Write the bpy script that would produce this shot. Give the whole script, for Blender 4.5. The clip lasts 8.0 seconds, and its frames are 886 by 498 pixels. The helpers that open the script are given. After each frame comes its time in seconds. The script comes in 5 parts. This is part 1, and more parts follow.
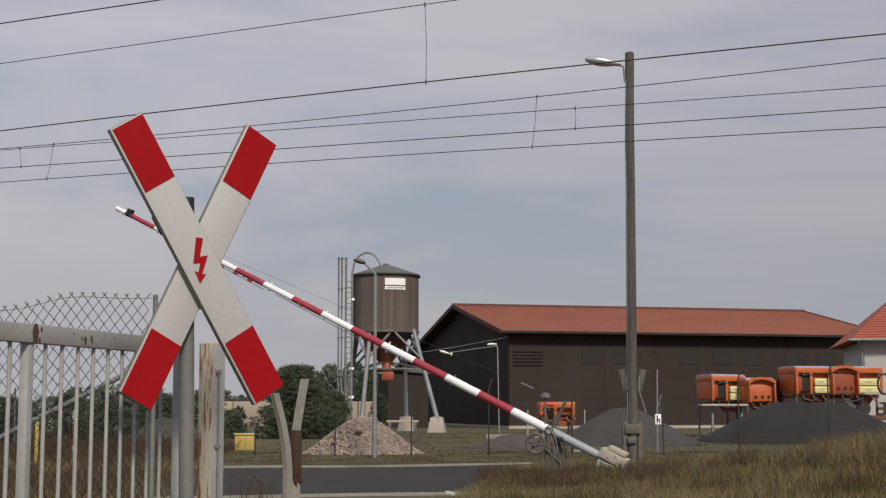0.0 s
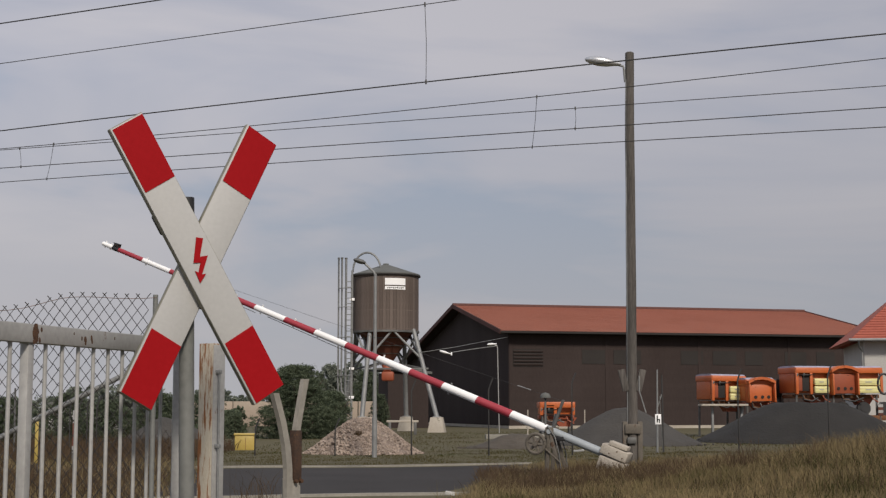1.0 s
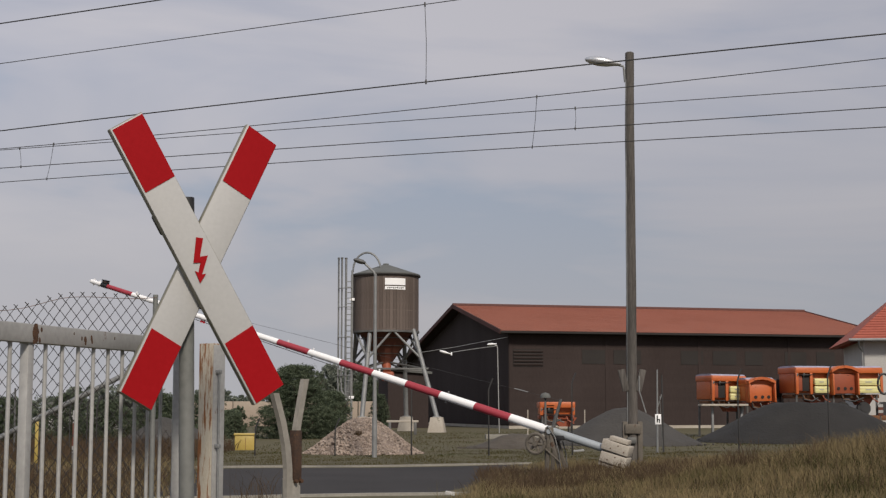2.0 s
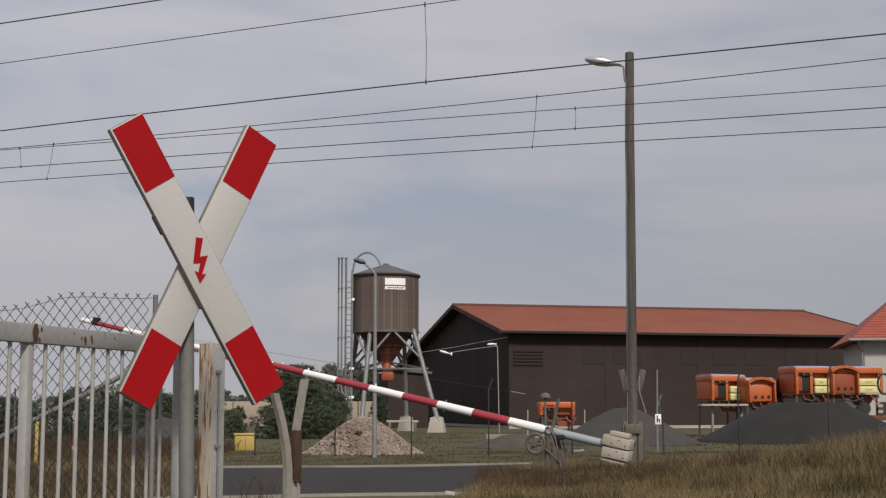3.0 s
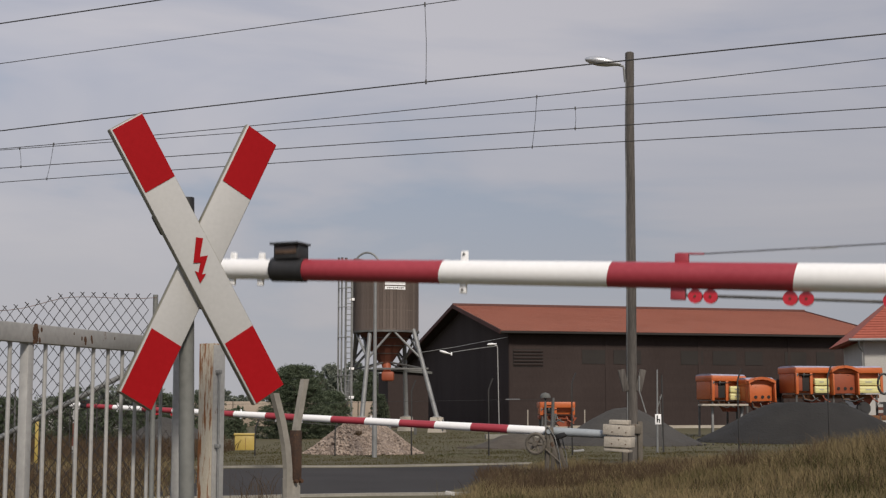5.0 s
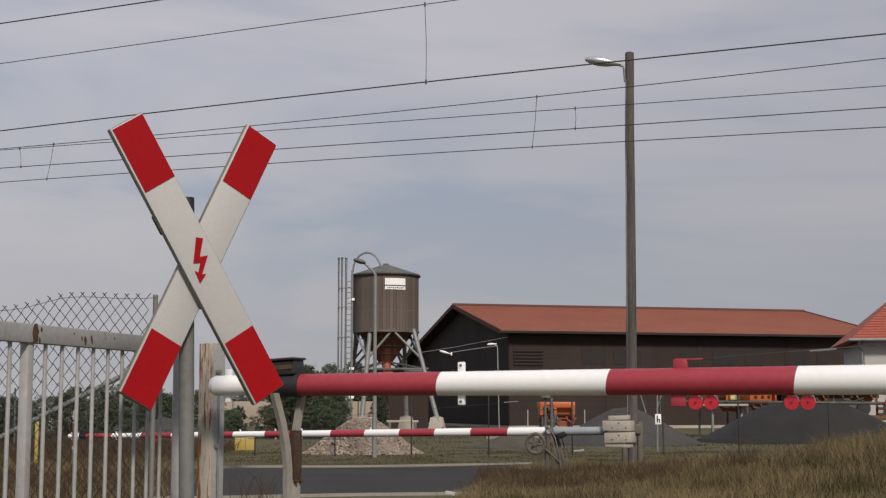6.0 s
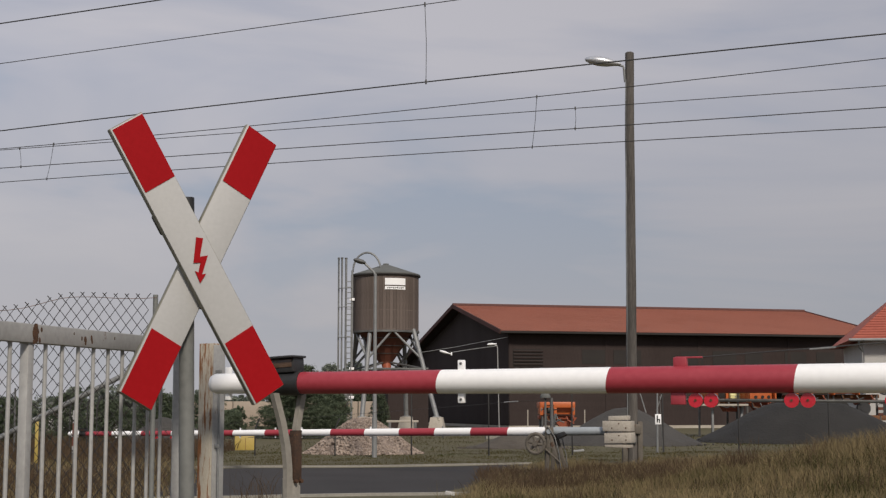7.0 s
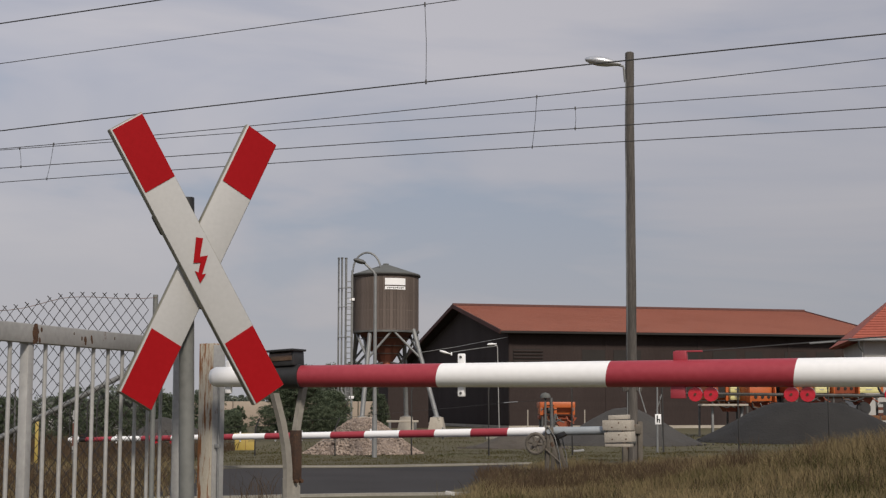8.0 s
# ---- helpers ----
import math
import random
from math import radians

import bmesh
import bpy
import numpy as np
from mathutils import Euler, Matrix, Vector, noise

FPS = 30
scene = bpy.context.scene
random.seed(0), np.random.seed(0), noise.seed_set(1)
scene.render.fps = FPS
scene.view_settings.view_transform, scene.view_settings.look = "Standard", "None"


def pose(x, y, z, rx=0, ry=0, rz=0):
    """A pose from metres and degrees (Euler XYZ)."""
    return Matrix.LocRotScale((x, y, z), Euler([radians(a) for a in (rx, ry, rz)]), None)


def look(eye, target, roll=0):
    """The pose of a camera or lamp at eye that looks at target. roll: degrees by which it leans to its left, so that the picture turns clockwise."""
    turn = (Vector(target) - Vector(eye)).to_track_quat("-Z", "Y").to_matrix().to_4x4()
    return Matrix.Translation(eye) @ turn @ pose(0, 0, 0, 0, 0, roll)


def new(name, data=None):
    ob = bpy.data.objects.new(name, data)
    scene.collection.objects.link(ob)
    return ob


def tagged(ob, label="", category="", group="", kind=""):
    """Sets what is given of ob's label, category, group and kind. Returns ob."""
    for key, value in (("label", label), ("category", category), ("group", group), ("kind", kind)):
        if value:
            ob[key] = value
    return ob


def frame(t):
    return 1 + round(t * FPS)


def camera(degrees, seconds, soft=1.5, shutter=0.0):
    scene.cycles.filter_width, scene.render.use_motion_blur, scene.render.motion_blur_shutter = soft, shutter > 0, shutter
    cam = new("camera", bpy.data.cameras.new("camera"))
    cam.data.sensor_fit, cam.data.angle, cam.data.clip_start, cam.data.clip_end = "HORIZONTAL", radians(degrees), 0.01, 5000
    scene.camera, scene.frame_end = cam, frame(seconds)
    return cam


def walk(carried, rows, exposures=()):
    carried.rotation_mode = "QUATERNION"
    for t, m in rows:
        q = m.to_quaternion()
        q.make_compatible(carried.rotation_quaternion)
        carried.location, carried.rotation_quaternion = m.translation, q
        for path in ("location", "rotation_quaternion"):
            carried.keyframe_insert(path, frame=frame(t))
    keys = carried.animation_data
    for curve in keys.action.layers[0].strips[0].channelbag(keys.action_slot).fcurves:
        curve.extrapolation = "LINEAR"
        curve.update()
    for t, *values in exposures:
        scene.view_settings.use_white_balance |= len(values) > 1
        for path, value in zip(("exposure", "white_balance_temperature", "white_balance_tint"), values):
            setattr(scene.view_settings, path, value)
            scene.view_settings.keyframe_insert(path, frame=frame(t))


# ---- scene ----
cam = camera(35.0, 8.0, soft=1.3, shutter=0.5)
EYE = pose(0, 0, 1.25, 96.45, 0, 0)
walk(cam, [(0.0, EYE), (8.0, EYE)], exposures=[(0.0, 0.0), (4.5, 0.0), (7.5, -0.04), (8.0, -0.04)])

# ---- daylight: hazy sun behind broken thin cloud ----
SUN_DIR = Vector((0.24, -0.72, 0.62)).normalized()
world = bpy.data.worlds.new("sky")
scene.world = world
world.use_nodes = True
wn, wl = world.node_tree.nodes, world.node_tree.links
wn.clear()
w_out = wn.new("ShaderNodeOutputWorld")
w_bg = wn.new("ShaderNodeBackground")
w_sky = wn.new("ShaderNodeTexSky")
w_sky.sky_type = "NISHITA"
w_sky.sun_disc = False
w_sky.sun_elevation = math.asin(SUN_DIR.z)
w_sky.sun_rotation = math.atan2(SUN_DIR.x, SUN_DIR.y)
w_sky.dust_density = 3.0
w_co = wn.new("ShaderNodeTexCoord")
w_map = wn.new("ShaderNodeMapping")
w_map.inputs["Scale"].default_value = (2.2, 2.2, 9.0)
w_map.inputs["Rotation"].default_value = (0.0, 0.22, 0.0)
w_map.inputs["Location"].default_value = (0.62, 0.0, 0.35)
w_noise = wn.new("ShaderNodeTexNoise")
w_noise.inputs["Scale"].default_value = 1.15
w_noise.inputs["Detail"].default_value = 5.0
w_noise.inputs["Roughness"].default_value = 0.5
w_noise.inputs["Distortion"].default_value = 0.5
w_ramp = wn.new("ShaderNodeValToRGB")
w_ramp.color_ramp.elements[0].position = 0.42
w_ramp.color_ramp.elements[0].color = (2.95, 3.6, 4.7, 1)
w_ramp.color_ramp.elements[1].position = 0.67
w_ramp.color_ramp.elements[1].color = (5.45, 5.25, 5.6, 1)
w_grey = w_ramp.color_ramp.elements.new(0.51)
w_grey.color = (4.4, 4.45, 5.1, 1)
w_mix = wn.new("ShaderNodeMixRGB")
w_mix.inputs["Fac"].default_value = 0.9
wl.new(w_co.outputs["Generated"], w_map.inputs["Vector"])
wl.new(w_map.outputs["Vector"], w_noise.inputs["Vector"])
wl.new(w_noise.outputs["Fac"], w_ramp.inputs["Fac"])
wl.new(w_sky.outputs["Color"], w_mix.inputs["Color1"])
wl.new(w_ramp.outputs["Color"], w_mix.inputs["Color2"])
w_sep = wn.new("ShaderNodeSeparateXYZ")
w_low = wn.new("ShaderNodeMapRange")
w_low.inputs["From Min"].default_value = 0.02
w_low.inputs["From Max"].default_value = 0.23
w_low.inputs["To Min"].default_value = 0.85
w_low.inputs["To Max"].default_value = 0.0
w_haze = wn.new("ShaderNodeMixRGB")
w_haze.inputs["Color2"].default_value = (4.38, 4.25, 4.38, 1)
wl.new(w_co.outputs["Generated"], w_sep.inputs["Vector"])
wl.new(w_sep.outputs["Z"], w_low.inputs["Value"])
wl.new(w_low.outputs["Result"], w_haze.inputs["Fac"])
wl.new(w_mix.outputs["Color"], w_haze.inputs["Color1"])
wl.new(w_haze.outputs["Color"], w_bg.inputs["Color"])
# the veil of cloud thins out gently from west to east
w_east = wn.new("ShaderNodeMapRange")
w_east.inputs["From Min"].default_value = -0.35
w_east.inputs["From Max"].default_value = 0.35
w_east.inputs["To Min"].default_value = 0.105
w_east.inputs["To Max"].default_value = 0.090
wl.new(w_sep.outputs["X"], w_east.inputs["Value"])
wl.new(w_east.outputs["Result"], w_bg.inputs["Strength"])
wl.new(w_bg.outputs["Background"], w_out.inputs["Surface"])

sun_data = bpy.data.lights.new("sun", "SUN")
sun_data.energy = 3.1
sun_data.angle = radians(9.0)
sun_data.color = (1.0, 0.905, 0.79)
sun = new("sun", sun_data)
sun.matrix_world = look(SUN_DIR * 100, (0, 0, 0))


# ---- materials ----
def mat(name, dark, light, rough=0.8, metal=0.0, big=0.6, fine=30.0, bump=0.2, stain=None, stain_at=0.6,
        stain_scale=2.0, stretch=(1, 1, 1), rnd=0.0, bump_dist=0.01, coat=0.0, trans=0.0, spec=0.5):
    """Two tones mixed by broad and fine noise, a second colour in stains, fine relief."""
    m = bpy.data.materials.new(name)
    m.use_nodes = True
    n, l = m.node_tree.nodes, m.node_tree.links
    b = n["Principled BSDF"]
    b.inputs["Metallic"].default_value = metal
    b.inputs["Coat Weight"].default_value = coat
    b.inputs["Specular IOR Level"].default_value = spec
    co = n.new("ShaderNodeTexCoord")
    mp = n.new("ShaderNodeMapping")
    mp.inputs["Scale"].default_value = stretch
    l.new(co.outputs["Object"], mp.inputs["Vector"])
    n1 = n.new("ShaderNodeTexNoise")
    n1.inputs["Scale"].default_value = big
    n1.inputs["Detail"].default_value = 4
    n2 = n.new("ShaderNodeTexNoise")
    n2.inputs["Scale"].default_value = fine
    n2.inputs["Detail"].default_value = 6
    for q in (n1, n2):
        l.new(mp.outputs["Vector"], q.inputs["Vector"])
    mix = n.new("ShaderNodeMath")
    mix.operation = "MULTIPLY_ADD"
    mix.inputs[1].default_value = 0.5
    l.new(n1.outputs["Fac"], mix.inputs[0])
    half = n.new("ShaderNodeMath")
    half.operation = "MULTIPLY"
    half.inputs[1].default_value = 0.5
    l.new(n2.outputs["Fac"], half.inputs[0])
    l.new(half.outputs[0], mix.inputs[2])
    fac = mix.outputs[0]
    if rnd:
        info = n.new("ShaderNodeObjectInfo")
        add = n.new("ShaderNodeMath")
        add.operation = "MULTIPLY_ADD"
        add.inputs[1].default_value = rnd
        l.new(info.outputs["Random"], add.inputs[0])
        l.new(fac, add.inputs[2])
        sub = n.new("ShaderNodeMath")
        sub.operation = "SUBTRACT"
        sub.inputs[1].default_value = rnd / 2
        l.new(add.outputs[0], sub.inputs[0])
        fac = sub.outputs[0]
    ramp = n.new("ShaderNodeValToRGB")
    ramp.color_ramp.elements[0].position = 0.33
    ramp.color_ramp.elements[0].color = (*dark, 1)
    ramp.color_ramp.elements[1].position = 0.67
    ramp.color_ramp.elements[1].color = (*light, 1)
    l.new(fac, ramp.inputs["Fac"])
    colour = ramp.outputs["Color"]
    if stain:
        n3 = n.new("ShaderNodeTexNoise")
        n3.inputs["Scale"].default_value = stain_scale
        n3.inputs["Detail"].default_value = 7
        n3.inputs["Roughness"].default_value = 0.65
        l.new(mp.outputs["Vector"], n3.inputs["Vector"])
        r3 = n.new("ShaderNodeValToRGB")
        r3.color_ramp.elements[0].position = stain_at
        r3.color_ramp.elements[1].position = min(1.0, stain_at + 0.08)
        l.new(n3.outputs["Fac"], r3.inputs["Fac"])
        mx = n.new("ShaderNodeMixRGB")
        l.new(r3.outputs["Color"], mx.inputs["Fac"])
        l.new(colour, mx.inputs["Color1"])
        mx.inputs["Color2"].default_value = (*stain, 1)
        colour = mx.outputs["Color"]
    l.new(colour, b.inputs["Base Color"])
    rr = n.new("ShaderNodeMapRange")
    rr.inputs["To Min"].default_value = max(0.03, rough - 0.1)
    rr.inputs["To Max"].default_value = min(1.0, rough + 0.1)
    l.new(n2.outputs["Fac"], rr.inputs["Value"])
    l.new(rr.outputs["Result"], b.inputs["Roughness"])
    if trans:
        tl = n.new("ShaderNodeBsdfTranslucent")
        l.new(colour, tl.inputs["Color"])
        ms = n.new("ShaderNodeMixShader")
        ms.inputs["Fac"].default_value = trans
        l.new(b.outputs["BSDF"], ms.inputs[1])
        l.new(tl.outputs["BSDF"], ms.inputs[2])
        l.new(ms.outputs["Shader"], n["Material Output"].inputs["Surface"])
    if bump:
        bp = n.new("ShaderNodeBump")
        bp.inputs["Strength"].default_value = bump
        bp.inputs["Distance"].default_value = bump_dist
        l.new(n2.outputs["Fac"], bp.inputs["Height"])
        l.new(bp.outputs["Normal"], b.inputs["Normal"])
    return m


M = {
    "sign_edge": mat("sign_edge", (0.17, 0.165, 0.13), (0.26, 0.25, 0.20), 0.7, big=3, fine=40, bump=0.1),
    "sign_white": mat("sign_white", (0.395, 0.395, 0.39), (0.445, 0.445, 0.44), 0.6, big=1.5, fine=60, bump=0.03),
    "sign_red": mat("sign_red", (0.28, 0.003, 0.006), (0.32, 0.005, 0.009), 0.6, big=2, fine=60, bump=0.03, spec=0.12),
    "bar_white": mat("bar_white", (0.82, 0.82, 0.82), (0.89, 0.89, 0.89), 0.45, big=2, fine=40, bump=0.03),
    "bar_red": mat("bar_red", (0.30, 0.030, 0.045), (0.36, 0.045, 0.062), 0.45, big=2, fine=40, bump=0.03),
    "prong": mat("dull_prong_paint", (0.22, 0.205, 0.18), (0.32, 0.30, 0.265), 0.75, 0.1, big=4, fine=40, bump=0.15,
                 stain=(0.13, 0.06, 0.03), stain_at=0.64, stain_scale=6.0),
    "black": mat("black_plastic", (0.012, 0.012, 0.013), (0.03, 0.03, 0.032), 0.55, bump=0.05),
    "smoke": mat("smoky_lamp_glass", (0.07, 0.045, 0.032), (0.13, 0.085, 0.062), 0.25, bump=0.02),
    "galv": mat("galvanised_steel", (0.17, 0.175, 0.175), (0.28, 0.285, 0.285), 0.6, 0.3, big=3, fine=50, bump=0.06,
                stain=(0.20, 0.10, 0.05), stain_at=0.72),
    "tube_grey": mat("blue_grey_tube_paint", (0.27, 0.30, 0.32), (0.36, 0.39, 0.41), 0.5, 0.1, big=3, fine=40, bump=0.05),
    "galv_dark": mat("dull_steel", (0.09, 0.09, 0.088), (0.17, 0.17, 0.165), 0.6, 0.4, big=3, fine=50, bump=0.1),
    "gate_grey": mat("gate_grey_paint", (0.285, 0.282, 0.274), (0.405, 0.402, 0.392), 0.6, 0.15, big=3, fine=45, bump=0.08,
                     stain=(0.13, 0.055, 0.025), stain_at=0.655, stain_scale=9.0),
    "rusty": mat("rusty_cream_paint", (0.36, 0.32, 0.25), (0.50, 0.46, 0.385), 0.75, 0.0, big=4, fine=50, bump=0.35,
                 stain=(0.20, 0.078, 0.022), stain_at=0.495, stain_scale=4.0, stretch=(11, 11, 1.15)),
    "rust_dark": mat("dark_rust", (0.055, 0.028, 0.016), (0.11, 0.052, 0.026), 0.95, 0.0, big=30, fine=120, bump=0.5),
    "rust_brown": mat("brown_rust", (0.022, 0.015, 0.012), (0.075, 0.039, 0.023), 0.95, 0.0, big=12, fine=80, bump=0.4,
                      stain=(0.16, 0.07, 0.028), stain_at=0.60, stain_scale=14.0),
    "drab": mat("weathered_brown_grey_iron", (0.085, 0.074, 0.061), (0.165, 0.145, 0.120), 0.85, 0.1, big=4, fine=40, bump=0.4,
                stain=(0.09, 0.05, 0.03), stain_at=0.58, stain_scale=6.0),
    "post_grey": mat("grey_green_post_paint", (0.13, 0.135, 0.128), (0.19, 0.195, 0.185), 0.6, 0.1, big=3, fine=40, bump=0.05),
    "rust": mat("rust", (0.10, 0.045, 0.022), (0.20, 0.09, 0.04), 0.9, 0.1, big=5, fine=60, bump=0.4),
    "concrete": mat("weathered_concrete", (0.30, 0.265, 0.22), (0.46, 0.42, 0.36), 0.9, big=1.5, fine=35, bump=0.3,
                    stain=(0.16, 0.15, 0.12), stain_at=0.62, stain_scale=3.0),
    "pole_wood": mat("grey_pole_wood", (0.027, 0.024, 0.021), (0.142, 0.128, 0.116), 0.9, big=1.2, fine=14, bump=0.5,
                     stretch=(6, 6, 0.35), stain=(0.045, 0.035, 0.028), stain_at=0.62, stain_scale=1.2),
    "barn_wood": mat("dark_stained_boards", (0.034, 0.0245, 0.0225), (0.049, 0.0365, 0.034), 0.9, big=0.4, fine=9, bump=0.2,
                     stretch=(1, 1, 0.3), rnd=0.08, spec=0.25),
    "barn_dark": mat("black_opening", (0.018, 0.015, 0.014), (0.030, 0.026, 0.024), 0.9, bump=0.05),
    "tiles": mat("red_roof_tiles", (0.30, 0.120, 0.082), (0.39, 0.172, 0.122), 0.8, big=0.3, fine=5, bump=0.3, rnd=0.3,
                 stain=(0.21, 0.085, 0.058), stain_at=0.66, stain_scale=0.5),
    "tiles_red": mat("deep_red_roof_tiles", (0.28, 0.065, 0.042), (0.39, 0.105, 0.065), 0.8, big=0.4, fine=6, bump=0.3,
                     stain=(0.17, 0.05, 0.035), stain_at=0.64, stain_scale=0.8),
    "asphalt": mat("asphalt", (0.034, 0.032, 0.032), (0.056, 0.053, 0.053), 0.95, big=0.5, fine=60, bump=0.4, spec=0.15),
    "kerb": mat("pale_kerb_stone", (0.20, 0.19, 0.165), (0.29, 0.275, 0.24), 0.9, big=1.0, fine=20, bump=0.3),
    "ground": mat("grassy_earth", (0.060, 0.052, 0.022), (0.100, 0.085, 0.039), 0.95, big=0.25, fine=6, bump=0.6, bump_dist=0.05,
                  stain=(0.09, 0.072, 0.046), stain_at=0.58, stain_scale=0.4),
    "silo": mat("weathered_silo_wood", (0.085, 0.064, 0.053), (0.145, 0.113, 0.097), 0.8, big=0.5, fine=8, bump=0.3,
                stretch=(3, 3, 0.4), rnd=0.3),
    "silo_red": mat("red_brown_wood", (0.075, 0.022, 0.012), (0.125, 0.04, 0.022), 0.8, big=0.7, fine=8, bump=0.3, rnd=0.3),
    "barge": mat("dark_red_brown_boards", (0.075, 0.030, 0.024), (0.115, 0.046, 0.036), 0.85, big=0.7, fine=8, bump=0.2),
    "felt": mat("grey_green_roofing_felt", (0.080, 0.083, 0.079), (0.135, 0.139, 0.131), 0.9, big=0.8, fine=20, bump=0.2),
    "orange": mat("orange_enamel", (0.41, 0.088, 0.022), (0.53, 0.138, 0.038), 0.45, big=1.0, fine=15, bump=0.04,
                  stain=(0.22, 0.05, 0.02), stain_at=0.6),
    "orange_dull": mat("faded_orange_red", (0.22, 0.048, 0.02), (0.32, 0.075, 0.03), 0.6, big=1.0, fine=15, bump=0.1),
    "tank": mat("pale_yellow_plastic", (0.60, 0.56, 0.24), (0.72, 0.68, 0.34), 0.45, big=2.0, fine=15, bump=0.05),
    "tarp": mat("pale_violet_tarpaulin", (0.28, 0.27, 0.36), (0.42, 0.41, 0.50), 0.6, big=2.0, fine=12, bump=0.3),
    "yellow": mat("yellow_grp", (0.36, 0.265, 0.065), (0.45, 0.335, 0.09), 0.5, big=3.0, fine=20, bump=0.05),
    "render": mat("white_wall_plaster", (0.40, 0.39, 0.375), (0.50, 0.49, 0.47), 0.9, big=0.5, fine=15, bump=0.15),
    "beige": mat("beige_wall_plaster", (0.30, 0.24, 0.19), (0.38, 0.32, 0.26), 0.9, big=0.5, fine=15, bump=0.15),
    "bark": mat("bark", (0.05, 0.038, 0.028), (0.10, 0.078, 0.06), 0.95, big=3, fine=20, bump=0.6),
    "leaf": mat("green_leaves", (0.10, 0.125, 0.080), (0.155, 0.185, 0.122), 0.85, big=0.7, fine=4, bump=0.0, trans=0.45, spec=0.08),
    # distance haze is mixed into this leaf colour, paler and greyer than leaf
    "leaf_far": mat("haze_paled_green_leaves", (0.19, 0.215, 0.175), (0.27, 0.295, 0.245), 0.8, big=0.4, fine=2, bump=0.0, trans=0.45, spec=0.08),
    "straw": mat("dry_grass", (0.185, 0.145, 0.076), (0.370, 0.288, 0.155), 0.85, big=0.5, fine=3, bump=0.0, trans=0.45, spec=0.08,
                 stain=(0.140, 0.124, 0.056), stain_at=0.53, stain_scale=0.45),
    "verge": mat("green_grass", (0.046, 0.048, 0.019), (0.084, 0.080, 0.033), 0.85, big=0.5, fine=3, bump=0.0, trans=0.45, spec=0.08),
    "mown": mat("mown_grass", (0.070, 0.062, 0.023), (0.116, 0.098, 0.039), 0.85, big=0.3, fine=2, bump=0.0, trans=0.45, spec=0.05,
                stain=(0.055, 0.070, 0.024), stain_at=0.54, stain_scale=0.25),
    "weed": mat("brown_dry_weed", (0.080, 0.054, 0.036), (0.148, 0.104, 0.066), 0.9, big=0.6, fine=4, bump=0.0, trans=0.45, spec=0.08),
    "gravel": mat("grey_grit", (0.038, 0.035, 0.032), (0.064, 0.060, 0.055), 0.95, big=1.0, fine=14, bump=0.7, bump_dist=0.04),
    "soil": mat("brown_grey_soil", (0.055, 0.046, 0.036), (0.095, 0.08, 0.064), 0.95, big=1.0, fine=14, bump=0.7, bump_dist=0.04),
    "slag": mat("dark_asphalt_millings", (0.012, 0.0112, 0.0105), (0.026, 0.0245, 0.023), 0.95, big=1.0, fine=14, bump=0.8, bump_dist=0.05),
    "stone": mat("pinkish_rubble", (0.14, 0.105, 0.085), (0.42, 0.345, 0.29), 0.9, big=9.0, fine=26, bump=0.9, bump_dist=0.05, rnd=0.4),
    "stone_island": mat("pinkish_rubble_loose", (0.19, 0.14, 0.11), (0.41, 0.34, 0.285), 0.9, big=6.0, fine=14, bump=0.2),
    "wire": mat("tarnished_wire", (0.035, 0.034, 0.034), (0.06, 0.058, 0.056), 0.6, 0.3, bump=0.0),
    "mesh": mat("galvanised_mesh_wire", (0.020, 0.017, 0.016), (0.048, 0.042, 0.040), 0.7, 0.15, bump=0.0),
    "reflector": mat("red_reflector", (0.45, 0.008, 0.02), (0.55, 0.012, 0.03), 0.2, big=6, fine=80, bump=0.1, coat=0.5),
    "ink": mat("black_print", (0.01, 0.01, 0.01), (0.02, 0.02, 0.02), 0.6, bump=0.0),
    "lamp_shell": mat("silver_lamp_housing", (0.50, 0.51, 0.53), (0.64, 0.65, 0.67), 0.3, 0.6, big=6, fine=50, bump=0.02),
}


# ---- building helpers ----
def thing(name, label, category, m=None, group="", kind=""):
    ob = new(name)
    ob.empty_display_size = 0.2
    ob.matrix_basis = m or Matrix()
    return tagged(ob, label, category, group, kind)


def finish(bm, name, smooth):
    bmesh.ops.recalc_face_normals(bm, faces=bm.faces)
    me = bpy.data.meshes.new(name)
    if smooth:
        for f in bm.faces:
            f.smooth = True
        for e in bm.edges:
            if len(e.link_faces) == 2 and e.calc_face_angle(0) > radians(38):
                e.smooth = False
    bm.to_mesh(me)
    bm.free()
    return me


def part(name, bm, material, parent, label="", smooth=True):
    """Links a bmesh as one mesh object under a thing or a part."""
    me = finish(bm, name, smooth)
    me.materials.append(M[material])
    ob = new(name, me)
    ob.parent = parent
    return tagged(ob, label)


def solo(name, bm, material, label, category, m=None, group="", kind="", smooth=True):
    me = finish(bm, name, smooth)
    me.materials.append(M[material])
    ob = new(name, me)
    ob.matrix_basis = m or Matrix()
    return tagged(ob, label, category, group, kind)


def box(bm, c, s, rot=None, bevel=0.0):
    m = Matrix.Translation(c) @ (rot or Matrix()) @ Matrix.Diagonal((*s, 1))
    vs = bmesh.ops.create_cube(bm, size=1, matrix=m)["verts"]
    if bevel:
        es = {e for v in vs for e in v.link_edges}
        bmesh.ops.bevel(bm, geom=list(es), offset=bevel, segments=2, affect="EDGES", profile=0.5)
    return bm


